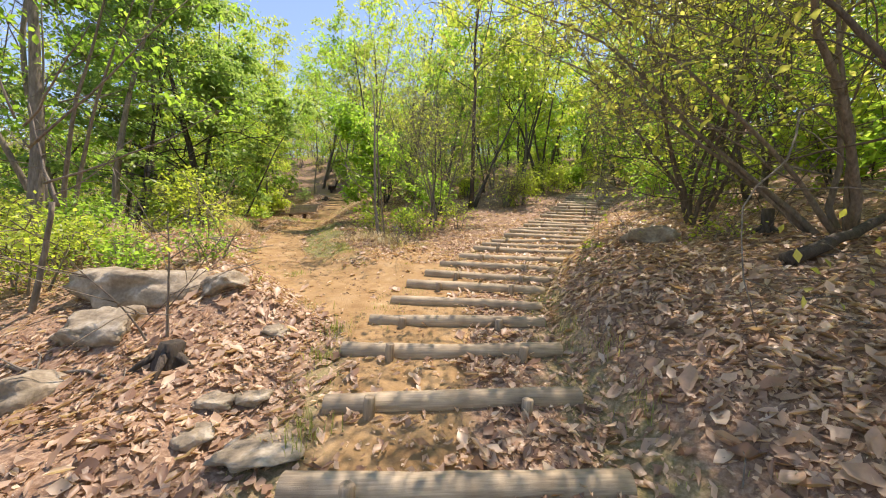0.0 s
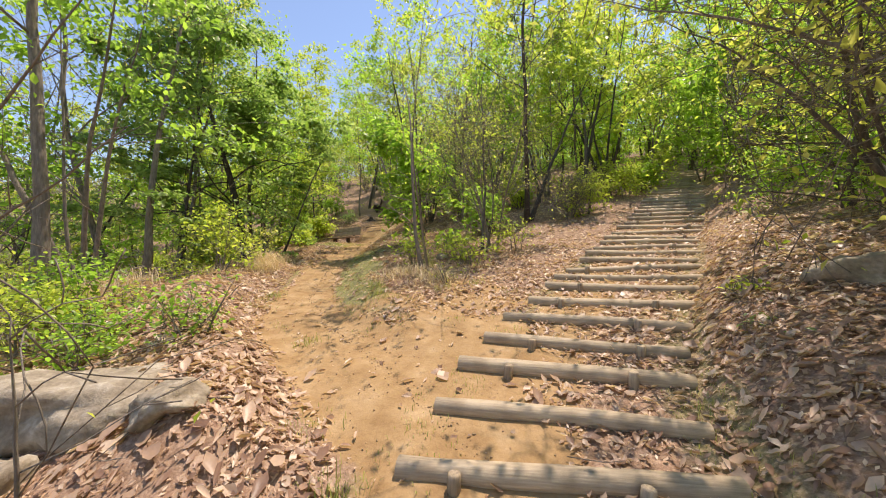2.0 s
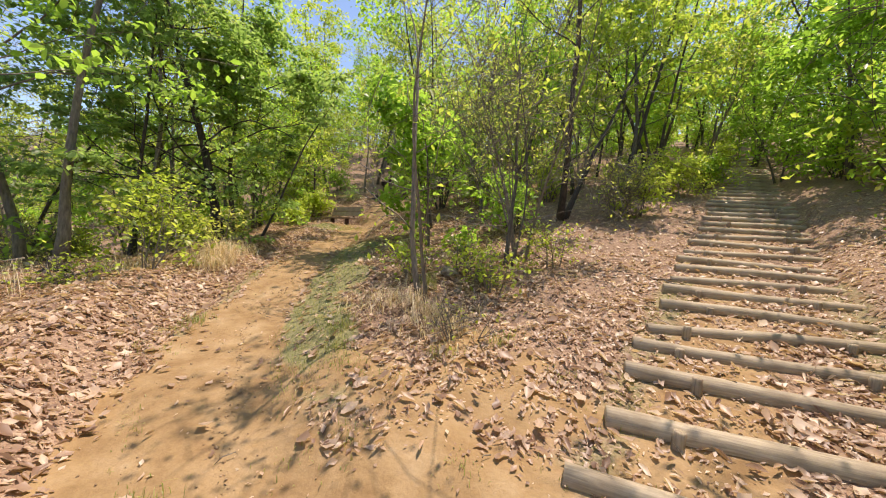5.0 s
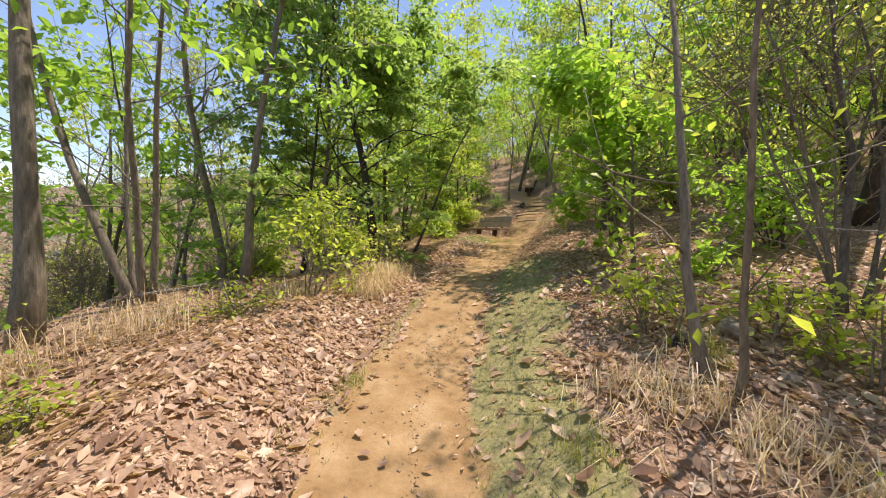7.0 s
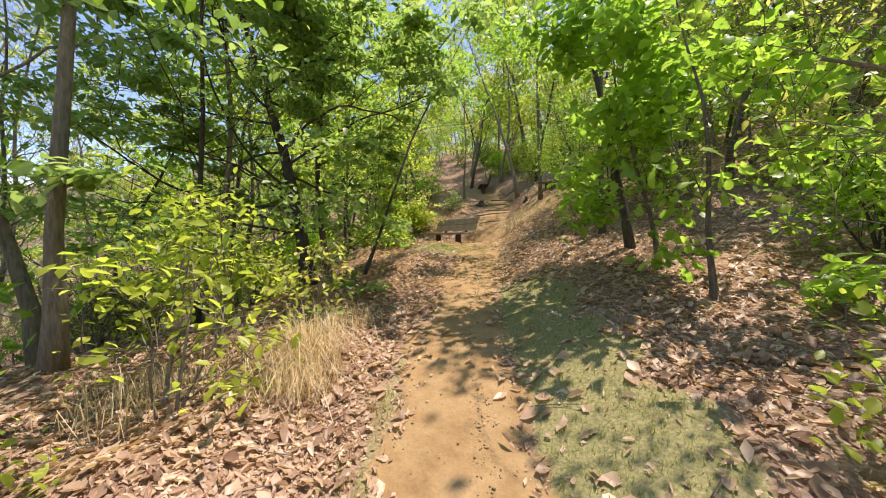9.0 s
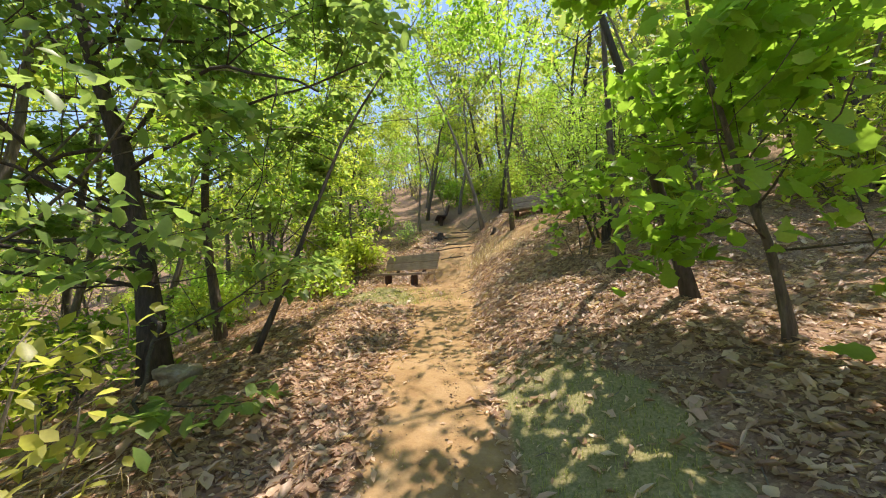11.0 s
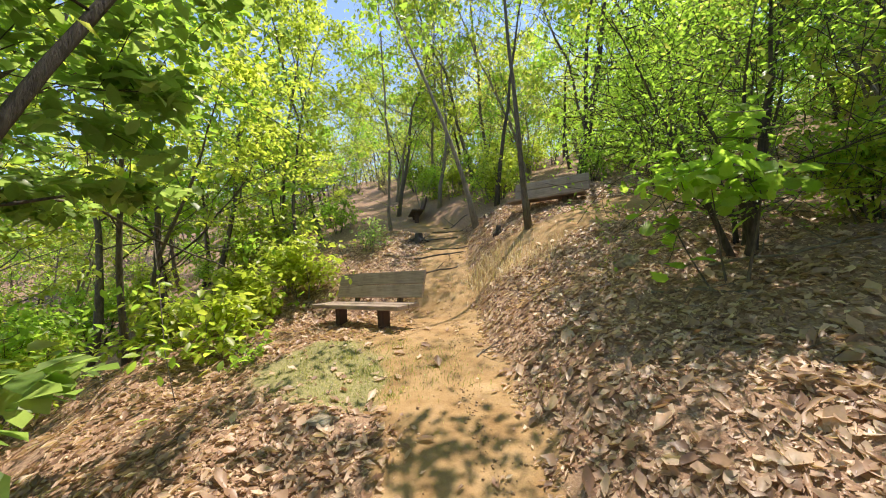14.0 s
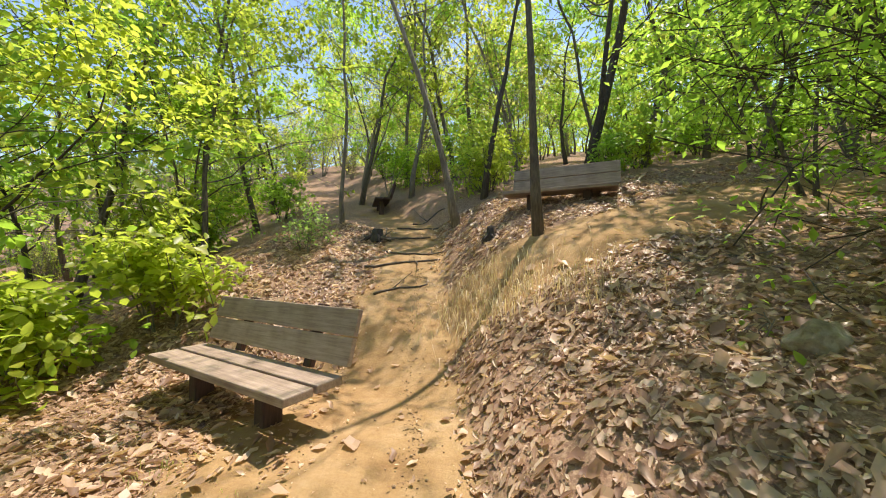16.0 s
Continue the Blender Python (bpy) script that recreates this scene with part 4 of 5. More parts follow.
# ---------------------------------------------------------------- the wood around
def wood():
    rng = np.random.default_rng(77)
    base = [
        tree("woodland_tree", 201, stand(-13, 24), "tall slender woodland tree in yellow-green spring leaf", "tree", tall=11, r=0.075, bark=M_BARK, leaf=M_LIME, clear=0.2, limbs=16, limb_len=0.26, leaves=2300, size=0.2, clump=0.2, depth=2, up=0.5, flat=0.6, wobble=0.11, group="trees of the surrounding wood"),
        tree("woodland_tree", 202, stand(2, 17), "slender woodland tree with fresh green leaves", "tree", tall=9, r=0.060, bark=M_BARK_DARK, leaf=M_FRESH, clear=0.15, limbs=16, limb_len=0.3, leaves=2500, size=0.2, clump=0.2, depth=2, up=0.45, flat=0.6, wobble=0.11, group="trees of the surrounding wood"),
        tree("woodland_tree", 203, stand(-16, 10), "bare grey woodland tree with a few opening buds", "tree", tall=10, r=0.068, bark=M_BARK_PALE, leaf=M_BUD, clear=0.2, limbs=18, limb_len=0.3, leaves=420, size=0.1, clump=0.3, depth=3, up=0.8, group="trees of the surrounding wood"),
        tree("woodland_tree", 204, stand(1.0, 21), "slim forked woodland tree in opening yellow-green leaf", "tree", tall=8.5, r=0.053, bark=M_BARK_PALE, leaf=M_BUD, stems=3, clear=0.12, limbs=11, limb_len=0.26, leaves=1500, size=0.15, clump=0.2, depth=3, up=0.9, group="trees of the surrounding wood"),
        tree("woodland_tree", 205, stand(9, 14), "young woodland tree with layered green leaves", "tree", tall=6, r=0.045, bark=M_BARK, leaf=M_FRESH, outline=LEAF_PLAIN, stems=2, clear=0.06, limbs=14, limb_len=0.36, leaves=2600, size=0.18, clump=0.2, depth=2, flat=0.5, group="trees of the surrounding wood"),
    ]
    low = [
        tree("undergrowth_shrub", 211, stand(3.0, 13.5), "tangled undergrowth shrub in yellow-green leaf", "shrub", tall=1.6, r=0.02, bark=M_BARK, leaf=M_LIME, stems=6, clear=0.1, limbs=5, limb_len=0.4, leaves=1000, size=0.14, clump=0.17, depth=2, up=0.6, group="undergrowth of the wood"),
        tree("undergrowth_shrub", 212, stand(8.0, 10.0), "tangled undergrowth shrub with fresh green leaves", "shrub", tall=1.5, r=0.02, bark=M_BARK_DARK, leaf=M_FRESH, stems=6, clear=0.1, limbs=5, limb_len=0.4, leaves=1000, size=0.14, clump=0.17, depth=2, up=0.6, group="undergrowth of the wood"),
        tree("undergrowth_shrub", 213, stand(-11.5, 7.0), "pale tangle of bare undergrowth twigs", "shrub", tall=1.7, r=0.018, bark=M_BARK_PALE, leaf=M_BUD, stems=9, clear=0.1, limbs=6, limb_len=0.4, leaves=500, size=0.07, clump=0.2, depth=3, up=0.9, group="undergrowth of the wood"),
    ]
    placed = []
    # the copies at (-1.2, 15.7) and (-1.9, 18.8) are added to shade the bank
    for x, y, k, s in ((4.2, 18.2, 0, 0.8), (5.5, 19.2, 0, 0.85), (2.6, 18.4, 3, 0.9), (3.6, 20.5, 1, 0.9), (1.2, 19.2, 3, 0.85), (5.0, 22.5, 1, 1.0), (0.2, 22.2, 4, 1.0), (6.6, 21.6, 0, 1.0), (2.0, 23.8, 1, 1.1),
                       (7.2, 9.8, 4, 0.8), (8.3, 12.4, 1, 0.9), (9.2, 15.2, 4, 1.1), (10.6, 17.6, 1, 1.0), (8.8, 17.3, 4, 0.7), (11.8, 20.0, 4, 1.2), (10.2, 13.0, 4, 1.1), (12.5, 15.5, 1, 1.1), (9.8, 24.5, 1, 1.0),
                       (12.4, 24.0, 4, 1.3), (8.6, 26.5, 4, 1.2), (11.0, 27.5, 1, 1.2), (14.0, 19.0, 1, 1.1), (7.4, 24.2, 4, 0.9), (9.5, 10.0, 1, 0.9), (11.5, 10.5, 4, 1.2), (13.5, 28.0, 1, 1.2), (6.0, 25.5, 1, 1.1), (0.8, 24.6, 0, 1.0), (-1.2, 15.7, 3, 0.8), (-1.9, 18.8, 4, 0.6),
                       (-0.6, 25.0, 0, 1.2), (-3.8, 27.0, 3, 1.3), (-5.2, 29.0, 0, 1.2), (-9.8, 27.5, 0, 1.1), (-12.0, 24.6, 0, 1.0), (-7.2, 31.0, 1, 1.3), (-1.8, 28.5, 1, 1.2), (1.5, 27.0, 0, 1.3), (-10.8, 30.5, 3, 1.4)):
        copy_thing(base[k], stand(x, y, rng.uniform(0, 360), s))
        placed.append((x, y))
    def clear_of(x, y, trail, stairs):
        d, s = x - float(trail_x(y)), x - float(stair_x(y))
        if y < 3.4:
            d = s
        return abs(d) > trail and abs(s) > stairs
    made = 0
    for _ in range(5000):
        if made >= 300:
            break
        x, y = rng.uniform(-38, 34), rng.uniform(-14, 62)
        if rng.random() > math.exp(-max(0, math.hypot(x + 2, y - 26) - 18) / 22):
            continue
        if not clear_of(x, y, 3.6 if y < 24 else 1.5 if y < 26 else 0.0, 2.6 if y < 17 else 1.5 if y < 21 else 0.0):
            continue
        # the open ground near the walk is already planted
        if -9.2 < x < 3.6 and -3 < y < 12.5 or -11.2 < x < 3.0 and 12 <= y < 16.5 or -11.2 < x < -0.5 and 16 <= y < 25.5 or 0 < x < 5.5 and -4 < y < 8:
            continue
        if any((x - a) ** 2 + (y - b) ** 2 < 1.9 for a, b in placed):
            continue
        placed.append((x, y))
        left = x < trail_x(y) - 3
        p = (0.1, 0.04, 0.72, 0.1, 0.04) if left and y < 13 else (0.36, 0.2, 0.06, 0.2, 0.18) if x < 4 else (0.2, 0.3, 0.06, 0.16, 0.28)
        k = rng.choice(5, p=p)
        s = rng.uniform(0.75, 1.2)
        copy_thing(base[k], stand(x, y, rng.uniform(0, 360), s))
        made += 1
    made = 0
    for _ in range(5000):
        if made >= 190:
            break
        x, y = rng.uniform(-26, 20), rng.uniform(-6, 40)
        if rng.random() > math.exp(-max(0, math.hypot(x + 2, y - 12) - 8) / 16):
            continue
        if not clear_of(x, y, 3.1 if y < 23 else 1.1, 2.1 if y < 16 else 1.3):
            continue
        if -7.5 < x < 3.4 and -3 < y < 11.5 or -9.2 < x < -1.8 and 11 <= y < 20 or 0 < x < 3.4 and -4 < y < 8 or -6.5 < x < 4 and 17.5 < y < 21:
            continue
        left = x < trail_x(y) - 3
        k = rng.choice(3, p=(0.2, 0.15, 0.65) if left and y < 12 else (0.45, 0.45, 0.1))
        copy_thing(low[k], stand(x, y, rng.uniform(0, 360), rng.uniform(0.6, 1.3)))
        made += 1


wood()


def far_woods(name, seed, n, xr, yr, leaf, label):
    """Crowns of the woods across the valley and up the hill, too far to tell apart."""
    rng = np.random.default_rng(seed)
    cx, cy = rng.uniform(*xr, n // 40), rng.uniform(*yr, n // 40)
    k = rng.integers(0, len(cx), n)
    x, y = cx[k] + rng.normal(0, 1.6, n), cy[k] + rng.normal(0, 1.6, n)
    z = height(x, y) + np.abs(rng.normal(2.6, 1.9, n))
    v, f = scatter(LEAF_PLAIN, np.stack([x, y, z], 1), rng.uniform(0.35, 0.95, n), turns(rng, n, 0.9))
    return tagged(new(name, mesh_of(name, v, f, leaf)), label, "woods", kind="stuff")


far_woods("far_woods", 501, 42000, (-120, -28), (-50, 100), M_GREY, "budding woods on the far side of the valley, haze put into their colour")
far_woods("far_woods", 502, 14000, (-32, 60), (60, 120), M_LIME, "hazy spring woods high on the hill")


# ---------------------------------------------------------------- rocks and dead wood
def rock(seed, x, y, size, label, sink=0.3, turn=0.0, name="boulder", flat=0):
    rng = np.random.default_rng(seed)
    bm = bmesh.new()
    bmesh.ops.create_icosphere(bm, subdivisions=4, radius=1.0)
    cuts = []
    for _ in range(11):
        n = Vector(rng.normal(0, 1, 3)).normalized()
        cuts.append((n, rng.uniform(0.55, 0.85)))
    if flat:
        cuts.append((Vector((0.05, -0.08, 1)).normalized(), 0.5))
    off = Vector(rng.uniform(0, 50, 3))
    for v in bm.verts:
        p = v.co.copy()
        for n, d in cuts:
            k = p.dot(n)
            if k > d:
                p -= n * (k - d) * 0.92
        p += p.normalized() * (0.22 * noise.noise(p * 1.7 + off) + 0.11 * noise.noise(p * 4.3 + off) + 0.045 * noise.noise(p * 12 + off))
        v.co = Vector((p.x * size[0], p.y * size[1], p.z * size[2]))
    ob = part(name, bm, M_STONE, None, "", True)
    ob.matrix_world = on_ground(x, y, turn, size[2] * (1 - 2 * sink) * 0.6)
    return tagged(ob, label, "rock")


rock(1, -3.0, 3.5, (0.72, 0.48, 0.3), "pale weathered boulder half sunk in dry leaves", 0.55, 20)
rock(2, -2.85, 2.9, (0.45, 0.32, 0.22), "sloping grey-brown rock ledge among dry leaves", 0.5, -25, "rock_ledge")
rock(3, -2.7, 2.3, (0.24, 0.2, 0.18), "dark cracked rock beside a bare sapling", 0.5, 60)
rock(4, -2.15, 3.35, (0.24, 0.2, 0.16), "small pale rock at the boulder's edge", 0.35, 10, "stone")
rock(5, -0.95, 1.84, (0.27, 0.25, 0.055), "flat pale stone slab lying in dry leaves", 0.42, 25, "stone_slab", 1)
rock(6, -1.32, 1.86, (0.12, 0.1, 0.06), "small pale flat stone in dry leaves", 0.25, 70, "stone", 1)
rock(7, -1.4, 2.1, (0.14, 0.09, 0.06), "small pale flat stone in dry leaves", 0.25, 0, "stone", 1)
rock(8, -1.2, 2.2, (0.13, 0.1, 0.06), "small pale flat stone in dry leaves", 0.25, 40, "stone", 1)
rock(9, -1.45, 3.0, (0.12, 0.1, 0.07), "small tan stone on the leaf slope", 0.3, 40, "stone")
rock(10, 3.0, 4.9, (0.4, 0.3, 0.24), "dark mossy boulder beside the log steps", 0.62, 15)
rock(11, -3.8, 16.75, (0.16, 0.12, 0.11), "grey rock lying in the leaves of the bank", 0.25, 15, "stone")
rock(12, -7.8, 11.95, (0.24, 0.17, 0.13), "smooth pale stone at the edge of the drop", 0.2, 30, "stone")
rock(13, -6.7, 14.75, (0.13, 0.1, 0.06), "small pale stone at the path's edge", 0.3, 30, "stone", 1)
rock(14, -1.2, 8.75, (0.14, 0.12, 0.11), "brown rock at the foot of a slender tree", 0.3, 30, "stone")
rock(15, -1.0, 8.2, (0.1, 0.08, 0.06), "small tan stone among dry leaves", 0.3, 80, "stone")


def deadwood(seed, a, b, r, label, name="fallen_branch", forks=2, mat=None):
    rng = np.random.default_rng(seed)
    n = 8
    pts = [np.array([a[0] + (b[0] - a[0]) * i / (n - 1), a[1] + (b[1] - a[1]) * i / (n - 1), 0]) for i in range(n)]
    wob = np.cumsum(rng.normal(0, 0.03, (n, 2)), 0)
    for i, p in enumerate(pts):
        p[:2] += wob[i]
        p[2] = ground_z(p[0], p[1]) + r * 0.8 + (b[2] if len(b) > 2 else 0.0) * i / (n - 1)
    t = Tubes()
    t.tube(pts, np.linspace(r, r * 0.55, n), 8, rng, 0.1)
    for _ in range(forks):
        i = rng.integers(2, n - 1)
        d = rng.normal(0, 1, 3) * (1, 1, 0.25) + (0, 0, 0.25)
        d /= np.linalg.norm(d)
        t.tube([pts[i], pts[i] + d * 0.18, pts[i] + d * 0.4 + rng.normal(0, 0.03, 3)], [r * 0.5, r * 0.4, r * 0.2], 5)
    ob = new(name, t.mesh(name, mat or M_BARK))
    return tagged(ob, label, "dead wood")


deadwood(1, (3.0, 2.95), (4.3, 3.25, 0.12), 0.065, "dark fallen log lying on the leaf slope", "fallen_log", 0, M_BARK_DARK)
for k, (a, b, r) in enumerate((((-3.3, 2.5), (-2.2, 2.35), 0.018), ((2.0, 1.6), (2.7, 1.35), 0.01), ((-4.6, 6.9), (-3.9, 6.75), 0.01), ((-8.0, 6.5), (-6.8, 7.2, 0.25), 0.03),
                               ((-6.6, 6.6), (-6.0, 7.5, 0.1), 0.02), ((-1.9, 7.6), (-0.9, 7.2), 0.012), ((-3.2, 16.3), (-2.2, 15.6, 0.2), 0.016), ((-3.9, 16.0), (-3.3, 15.7), 0.012),
                               ((-7.9, 9.9), (-6.6, 10.2, 0.2), 0.016), ((-5.6, 16.0), (-5.5, 16.35), 0.012), ((-6.1, 13.6), (-5.9, 13.8), 0.01), ((-4.1, 18.1), (-3.4, 17.7), 0.014),
                               ((1.6, 9.2), (2.1, 8.7), 0.015), ((-7.8, 21.7), (-7.1, 21.3, 0.1), 0.03))):
    deadwood(20 + k, a, b, r, "dry grey-brown fallen branch lying on dead leaves", forks=3 if r > 0.011 else 1, mat=M_BARK_PALE)


for k, (a, b, r) in enumerate((((-7.3, 20.3), (-6.2, 20.5), 0.022), ((-7.2, 21.0), (-6.1, 20.8), 0.02), ((-7.4, 21.7), (-6.3, 21.9), 0.024), ((-7.3, 22.5), (-6.4, 22.3), 0.022), ((-6.9, 19.4), (-6.1, 19.7), 0.018),
                               ((-7.0, 23.2), (-6.2, 23.3), 0.022))):
    deadwood(60 + k, a, b, r, "bared tree root crossing the climbing path", "exposed_root", 1, M_BARK)


def stump(seed, x, y, r, h, label):
    rng = np.random.default_rng(seed)
    t = Tubes()
    t.tube([(0, 0, -0.1), (0, 0, 0.02), (0.01, 0, h * 0.5), (0.02, 0.01, h), (0.02, 0.01, h + 0.01)], [r * 1.6, r * 1.3, r, r * 0.95, r * 0.7], 12, rng, 0.12)
    for k in range(5):
        a = k * 1.25 + rng.uniform(-0.3, 0.3)
        e = np.array([math.cos(a), math.sin(a)])
        t.tube([(*(e * r * 0.7), 0.09), (*(e * r * 1.9), 0.03), (*(e * r * 3.2), -0.06)], [r * 0.4, r * 0.3, r * 0.14], 6, rng, 0.1)
    ob = new("tree_stump", t.mesh("tree_stump", M_BARK_DARK))
    ob.matrix_world = on_ground(x, y)
    return tagged(ob, label, "tree stump")


stump(1, -1.95, 2.45, 0.08, 0.16, "broken dark stump with roots in a hollow of leaves")
stump(2, -7.5, 21.6, 0.11, 0.22, "grey weathered stump with bared roots beside the path")
stump(3, -5.3, 20.0, 0.06, 0.2, "small weathered stump beside the path")
stump(4, -1.6, 8.4, 0.05, 0.12, "rotten brown stump among dry leaves")
stump(5, -7.0, 7.6, 0.08, 0.25, "rotten grey stump among dry leaves")
stump(6, 3.9, 4.1, 0.06, 0.3, "dark broken stump on the leaf slope")

# takes the near-black timber, so the trees' shade is painted in
bench(Matrix.Translation((-8.5, 25.6, ground_z(-8.5, 25.6) - 0.02)) @ Matrix.Rotation(radians(-70), 4, "Z"), 1.6, "timber bench where the path climbs, tree shade put into its dark colour", M_SHADED_TIMBER)


# ---------------------------------------------------------------- grasses
def blades(rng, foot, length, spread, width):
    """Bent blades, each of three cross-sections ending in a point."""
    n = len(foot)
    a = rng.uniform(0, 2 * math.pi, n)
    out = np.stack([np.cos(a), np.sin(a), np.zeros(n)], 1)
    side = np.stack([-np.sin(a), np.cos(a), np.zeros(n)], 1)
    s = rng.uniform(0.15, 1.0, n)[:, None] * spread
    ln = (length * rng.uniform(0.5, 1.2, n))[:, None]
    up = np.array([0, 0, 1.0])
    w = width * rng.uniform(0.6, 1.2, n)[:, None]
    p0 = foot
    p1 = foot + (up * 0.55 + out * s * 0.35) * ln
    p2 = foot + (up * (0.95 - 0.75 * s) + out * s) * ln
    v = np.stack([p0 - side * w, p0 + side * w, p1 - side * w * 0.8, p1 + side * w * 0.8, p2], 1).reshape(-1, 3)
    return v, repeated([(0, 1, 3, 2), (2, 3, 4)], n, 5)


def clump(seed, x, y, count, length, radius, spread, mat, name, label, width=0.003):
    rng = np.random.default_rng(seed)
    p = rng.normal(0, radius, (count, 2))
    foot = np.stack([p[:, 0], p[:, 1], height(x + p[:, 0], y + p[:, 1]) - ground_z(x, y) - 0.01], 1)
    v, f = blades(rng, foot, length, spread, width)
    ob = new(name, mesh_of(name, v, f, mat))
    ob.location = (x, y, ground_z(x, y))
    return tagged(ob, label, "grass", kind="stuff")


clump(1, -5.62, 9.15, 620, 0.62, 0.15, 1.12, M_STRAW, "straw_clump", "arching clump of dry straw-coloured grass at the path's edge", 0.0035)
clump(2, -5.45, 8.8, 300, 0.45, 0.15, 1.15, M_STRAW, "straw_clump", "arching clump of dry straw-coloured grass at the path's edge", 0.0035)
clump(3, -1.75, 7.55, 260, 0.32, 0.22, 1.22, M_STRAW, "straw_clump", "flattened dry grass lying over dead leaves", 0.004)
clump(4, -1.2, 7.35, 200, 0.32, 0.2, 1.22, M_STRAW, "straw_clump", "flattened dry grass lying over dead leaves", 0.004)
clump(5, -5.2, 18.35, 420, 0.3, 0.26, 0.9, M_STRAW, "straw_clump", "dry grass on the crumbling bank beside the path", 0.003)
clump(6, -5.6, 18.9, 300, 0.28, 0.25, 0.9, M_STRAW, "straw_clump", "dry grass on the crumbling bank beside the path", 0.003)
clump(7, -5.9, 5.3, 420, 0.5, 0.3, 0.9, M_STRAW, "straw_clump", "pale dry grass standing among dead leaves", 0.003)
clump(8, -6.4, 6.4, 380, 0.5, 0.3, 0.9, M_STRAW, "straw_clump", "pale dry grass standing among dead leaves", 0.003)
clump(9, -6.6, 8.4, 320, 0.45, 0.3, 0.9, M_STRAW, "straw_clump", "pale dry grass standing among dead leaves", 0.003)
clump(10, -0.9, 7.0, 140, 0.28, 0.2, 1.2, M_STRAW, "straw_clump", "dry grass on the leafy bank between the paths", 0.0035)
clump(11, -4.6, 18.0, 260, 0.3, 0.25, 0.95, M_STRAW, "straw_clump", "dry grass on the crumbling bank beside the path", 0.003)
clump(12, -6.0, 10.0, 260, 0.4, 0.25, 0.9, M_STRAW, "straw_clump", "dry grass under the shrubs at the path's edge", 0.003)
for k, (x, y, n, ln) in enumerate(((-4.05, 7.15, 130, 0.13), (-3.95, 6.85, 90, 0.1), (-3.75, 6.35, 60, 0.09), (-4.75, 8.95, 80, 0.11), (-4.6, 8.3, 50, 0.1), (-1.0, 3.2, 120, 0.14), (-0.95, 2.75, 90, 0.12),
                                   (-0.75, 1.9, 90, 0.16), (-1.4, 3.7, 60, 0.1), (-2.15, 5.0, 70, 0.12), (-1.45, 8.25, 140, 0.3), (-2.1, 7.0, 110, 0.16), (-1.9, 6.6, 80, 0.12), (-0.9, 6.5, 60, 0.14), (-0.4, 6.9, 70, 0.14), (-1.3, 5.6, 50, 0.07), (-0.6, 5.5, 40, 0.06), (0.1, 6.4, 50, 0.1), (-1.6, 5.4, 40, 0.06),
                                   (-1.2, 6.1, 40, 0.07), (-1.7, 6.3, 40, 0.07), (1.15, 3.1, 60, 0.12), (1.2, 3.9, 60, 0.12), (1.3, 2.6, 50, 0.12), (-6.7, 15.6, 160, 0.09), (-6.3, 15.2, 120, 0.08),
                                   (-7.0, 15.9, 110, 0.08), (-6.55, 16.3, 70, 0.08), (-7.3, 16.6, 60, 0.09), (1.25, 2.0, 40, 0.14), (-5.1, 15.2, 50, 0.1))):
    clump(100 + k, x, y, n, ln, 0.08, 0.7, M_GRASS, "grass_tuft", "small tuft of green grass beside the trodden earth", 0.0028)


def turf():
    rng = np.random.default_rng(301)
    n = 330000
    x, y = rng.uniform(-7.6, 2.6, n), rng.uniform(0.5, 17, n)
    keep = rng.random(n) < np.clip(grass_mask(x, y) + 0.35 * ripple(x, y, 0.5, 5.0) - 0.3, 0, 1) * 0.75
    x, y = x[keep], y[keep]
    v, f = blades(rng, np.stack([x, y, height(x, y) - 0.004], 1), 0.055, 0.8, 0.0026)
    return tagged(new("short_grass", mesh_of("short_grass", v, f, M_GRASS)), "thin short green grass along the trodden path", "grass", kind="stuff")


turf()


# ---------------------------------------------------------------- dead leaves
def litter(name, seed, n, low, high, sparse, outline):
    rng = np.random.default_rng(seed)
    m = n * 4
    x, y = rng.uniform(-11.5, 8, m), rng.uniform(-0.8, 22.5, m)
    near = np.minimum(np.abs(x - np.where(y > 3.4, trail_x(y), stair_x(y))), np.abs(x - stair_x(y)) + np.clip(y - 6, 0, 9))
    p = np.exp(-np.clip(near - 2.0, 0, 99) / 2.6)
    p *= np.clip(1 - trail_mask(x, y) * (1 - sparse), 0, 1) * np.clip(1 - 1.15 * grass_mask(x, y), 0.06, 1)
    p *= np.clip(0.75 + 0.6 * ripple(x, y, 0.55, 7.0), 0.2, 1)
    keep = np.nonzero(rng.random(m) < p)[0][:n]
    x, y = x[keep], y[keep]
    k = len(x)
    rot = turns(rng, k, 0.2)
    # lie along the slope
    e = 0.12
    sx, sy = (height(x + e, y) - height(x - e, y)) / (2 * e), (height(x, y + e) - height(x, y - e)) / (2 * e)
    lay = np.tile(np.eye(3), (k, 1, 1))
    lay[:, 2, 0], lay[:, 2, 1] = sx, sy
    rot = np.einsum("nij,njk->nik", lay, rot)
    pos = np.stack([x, y, height(x, y) + rng.uniform(0.004, 0.024, k)], 1)
    v, f = scatter(outline, pos, rng.gamma(6.0, (low + high) / 12.0, k).clip(low * 0.7, high * 1.25), rot, rng.uniform(0.6, 1.3, k))
    return tagged(new(name, mesh_of(name, v, f, M_DRY)), "curled dry brown leaves covering the forest floor", "dead leaves", kind="stuff")


litter("leaf_litter", 401, 36000, 0.04, 0.115, 0.012, LEAF_DRY)
litter("leaf_litter", 402, 52000, 0.03, 0.09, 0.02, LEAF_TORN)
litter("leaf_litter", 404, 40000, 0.03, 0.1, 0.012, LEAF_CURL)
litter("leaf_scraps", 406, 150000, 0.012, 0.042, 0.022, LEAF_PLAIN)


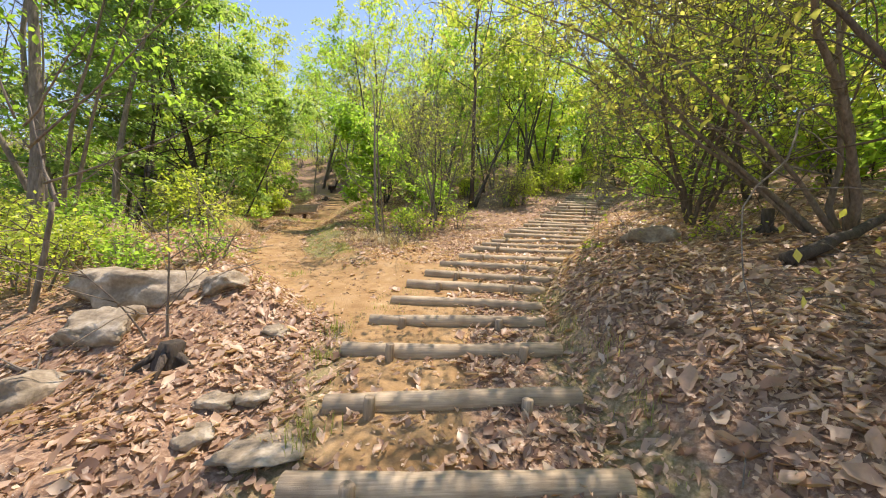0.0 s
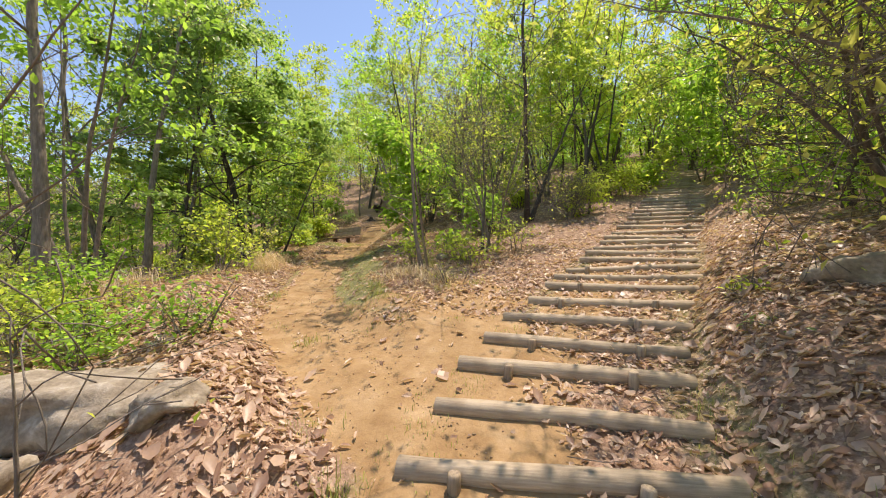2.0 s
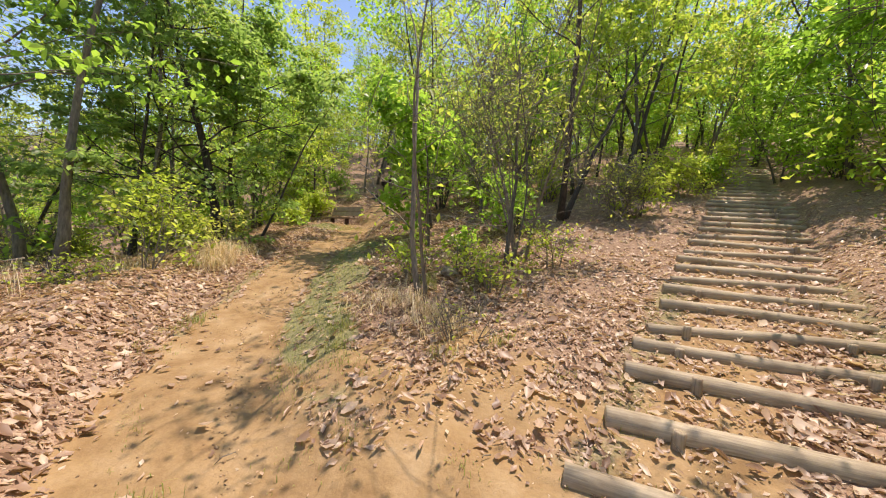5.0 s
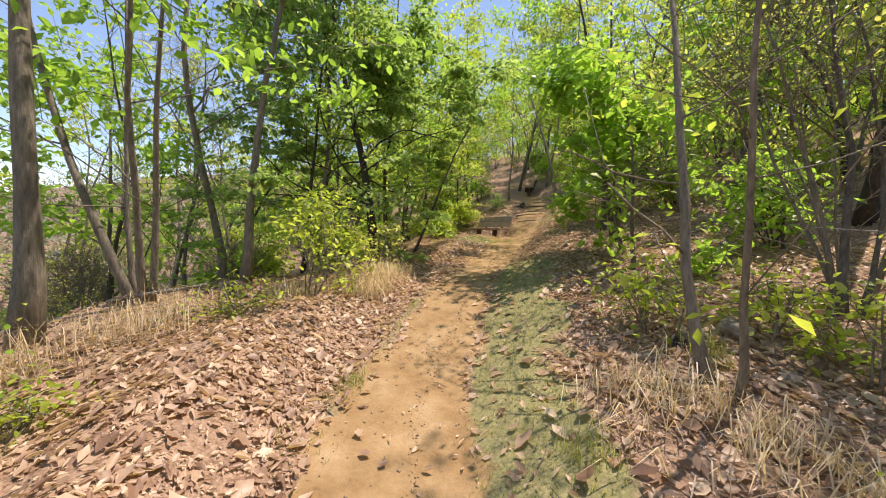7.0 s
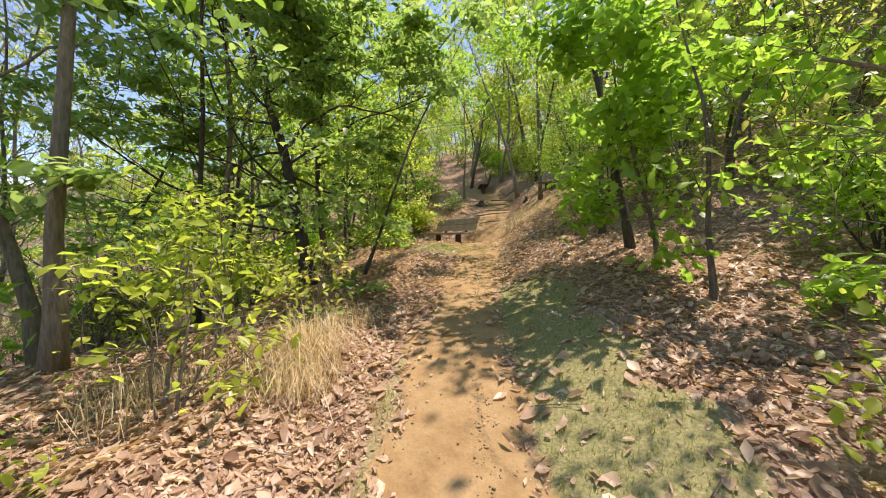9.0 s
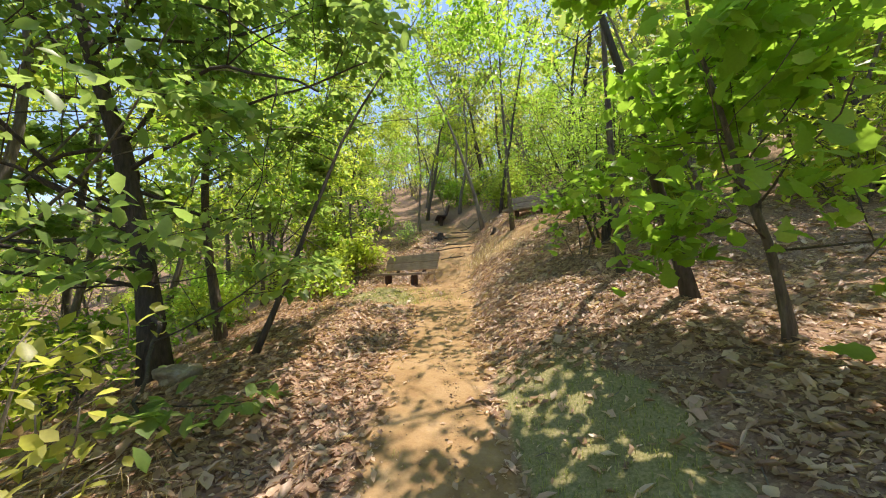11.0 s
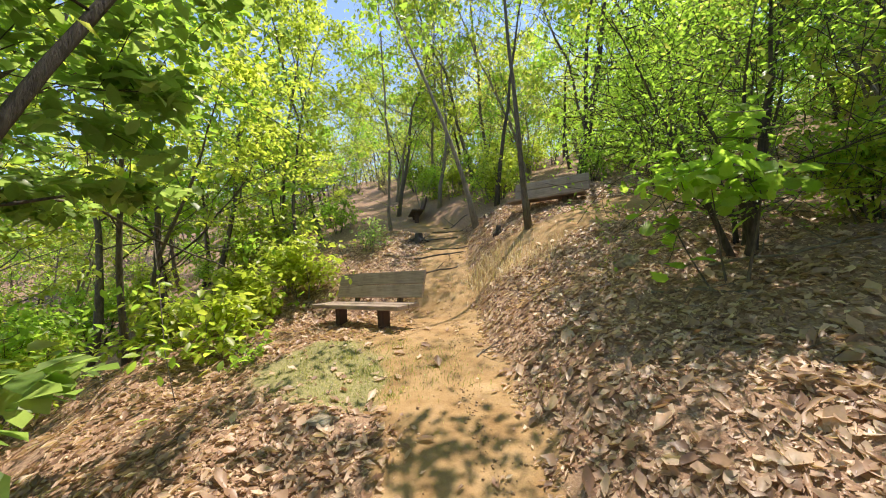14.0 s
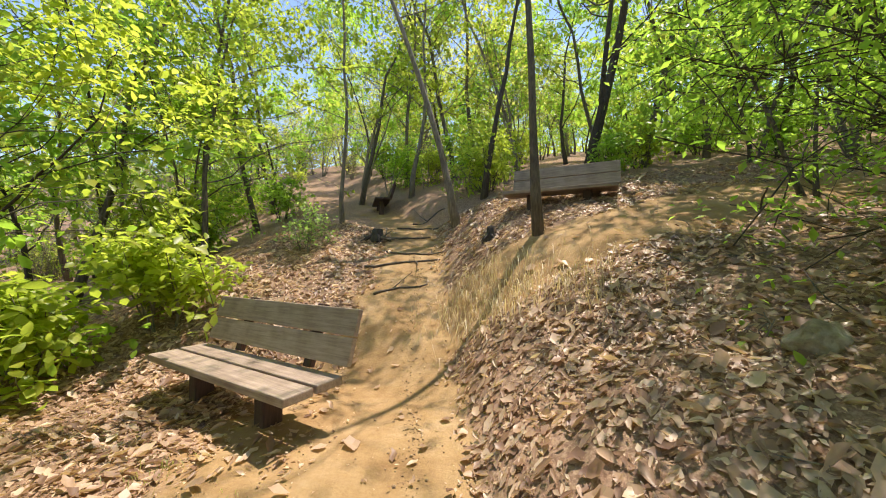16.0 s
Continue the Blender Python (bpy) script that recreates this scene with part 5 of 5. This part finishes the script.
def crumbs():
    """Clods and grit on the trodden earth, thickest along the rut."""
    rng = np.random.default_rng(405)
    n = 6500
    y = rng.uniform(1.0, 22, n)
    mid = np.where(y > 3.4, trail_x(y), stair_x(y))
    x = mid + np.where(rng.random(n) < 0.6, 0.14 + 0.05 * np.sin(y * 2.3) + rng.normal(0, 0.05, n), rng.uniform(-0.9, 0.9, n))
    keep = trail_mask(x, y) > 0.45
    x, y = x[keep], y[keep]
    k = len(x)
    cube = (np.array([(-1, 0, 0), (1, 0.1, 0), (0, -1, 0.1), (0.1, 1, 0), (0, 0, 0.8), (0, 0.1, -0.6)]) * (1, 0.8, 0.7),
            [(0, 2, 4), (2, 1, 4), (1, 3, 4), (3, 0, 4), (2, 0, 5), (1, 2, 5), (3, 1, 5), (0, 3, 5)])
    v, f = scatter(cube, np.stack([x, y, height(x, y) + 0.003], 1), rng.gamma(1.5, 0.0032, k).clip(0.002, 0.018), turns(rng, k, 0.5))
    return tagged(new("earth_crumbs", mesh_of("earth_crumbs", v, f, M_CLOD)), "loose clods and grit on the trodden earth", "clods", kind="stuff")


crumbs()


def twigs():
    rng = np.random.default_rng(403)
    t = Tubes()
    for _ in range(900):
        x, y = rng.uniform(-9, 5), rng.uniform(0, 20)
        if trail_mask(x, y) > 0.3 and rng.random() < 0.93:
            continue
        a, ln = rng.uniform(0, 6.28), rng.uniform(0.06, 0.35)
        pts = []
        for s in (-0.5, 0.1, 0.5):
            px, py = x + math.cos(a) * ln * s + rng.normal(0, 0.01), y + math.sin(a) * ln * s + rng.normal(0, 0.01)
            pts.append((px, py, ground_z(px, py) + rng.uniform(0.012, 0.04)))
        t.tube(pts, [0.004, 0.0035, 0.002], 4)
    return tagged(new("fallen_twigs", t.mesh("fallen_twigs", M_BARK_PALE)), "thin dry twigs strewn over the dead leaves", "twigs", kind="stuff")


twigs()


def near_leaves():
    """The large dry leaves that lie singly along the edges of the trodden way."""
    rng = np.random.default_rng(407)
    ground = bpy.data.objects["ground"]
    shapes = []
    for outline in (LEAF_DRY, LEAF_CURL, LEAF_OAK, LEAF_TORN):
        shapes.append(mesh_of("dry_leaf", outline[0].tolist(), outline[1], M_DRY))
    made = 0
    while made < 290:
        y = rng.uniform(1.2, 17.5)
        mid = float(trail_x(y)) if y > 3.4 else float(stair_x(y)) - 0.3
        x = mid + rng.choice((-1, 1)) * abs(rng.normal(0.75, 0.35))
        if trail_mask(x, y) > 0.97 and rng.random() < 0.8:
            continue
        e = 0.1
        up = Vector((ground_z(x - e, y) - ground_z(x + e, y), ground_z(x, y - e) - ground_z(x, y + e), 2 * e)).normalized()
        lay = up.to_track_quat("Z", "Y").to_matrix().to_4x4()
        leaf = part_mesh("dry_leaf", shapes[rng.integers(0, 4)], ground)
        size = rng.uniform(0.075, 0.15)
        leaf.matrix_local = (Matrix.Translation((x, y, ground_z(x, y) + 0.012)) @ lay @ Matrix.Rotation(rng.uniform(0, 6.28), 4, "Z")
                             @ Matrix.Rotation(rng.normal(0, 0.12), 4, "X") @ Matrix.Diagonal((size, size * rng.uniform(0.8, 1.4), size * rng.uniform(0.5, 1.0), 1)))
        made += 1


near_leaves()
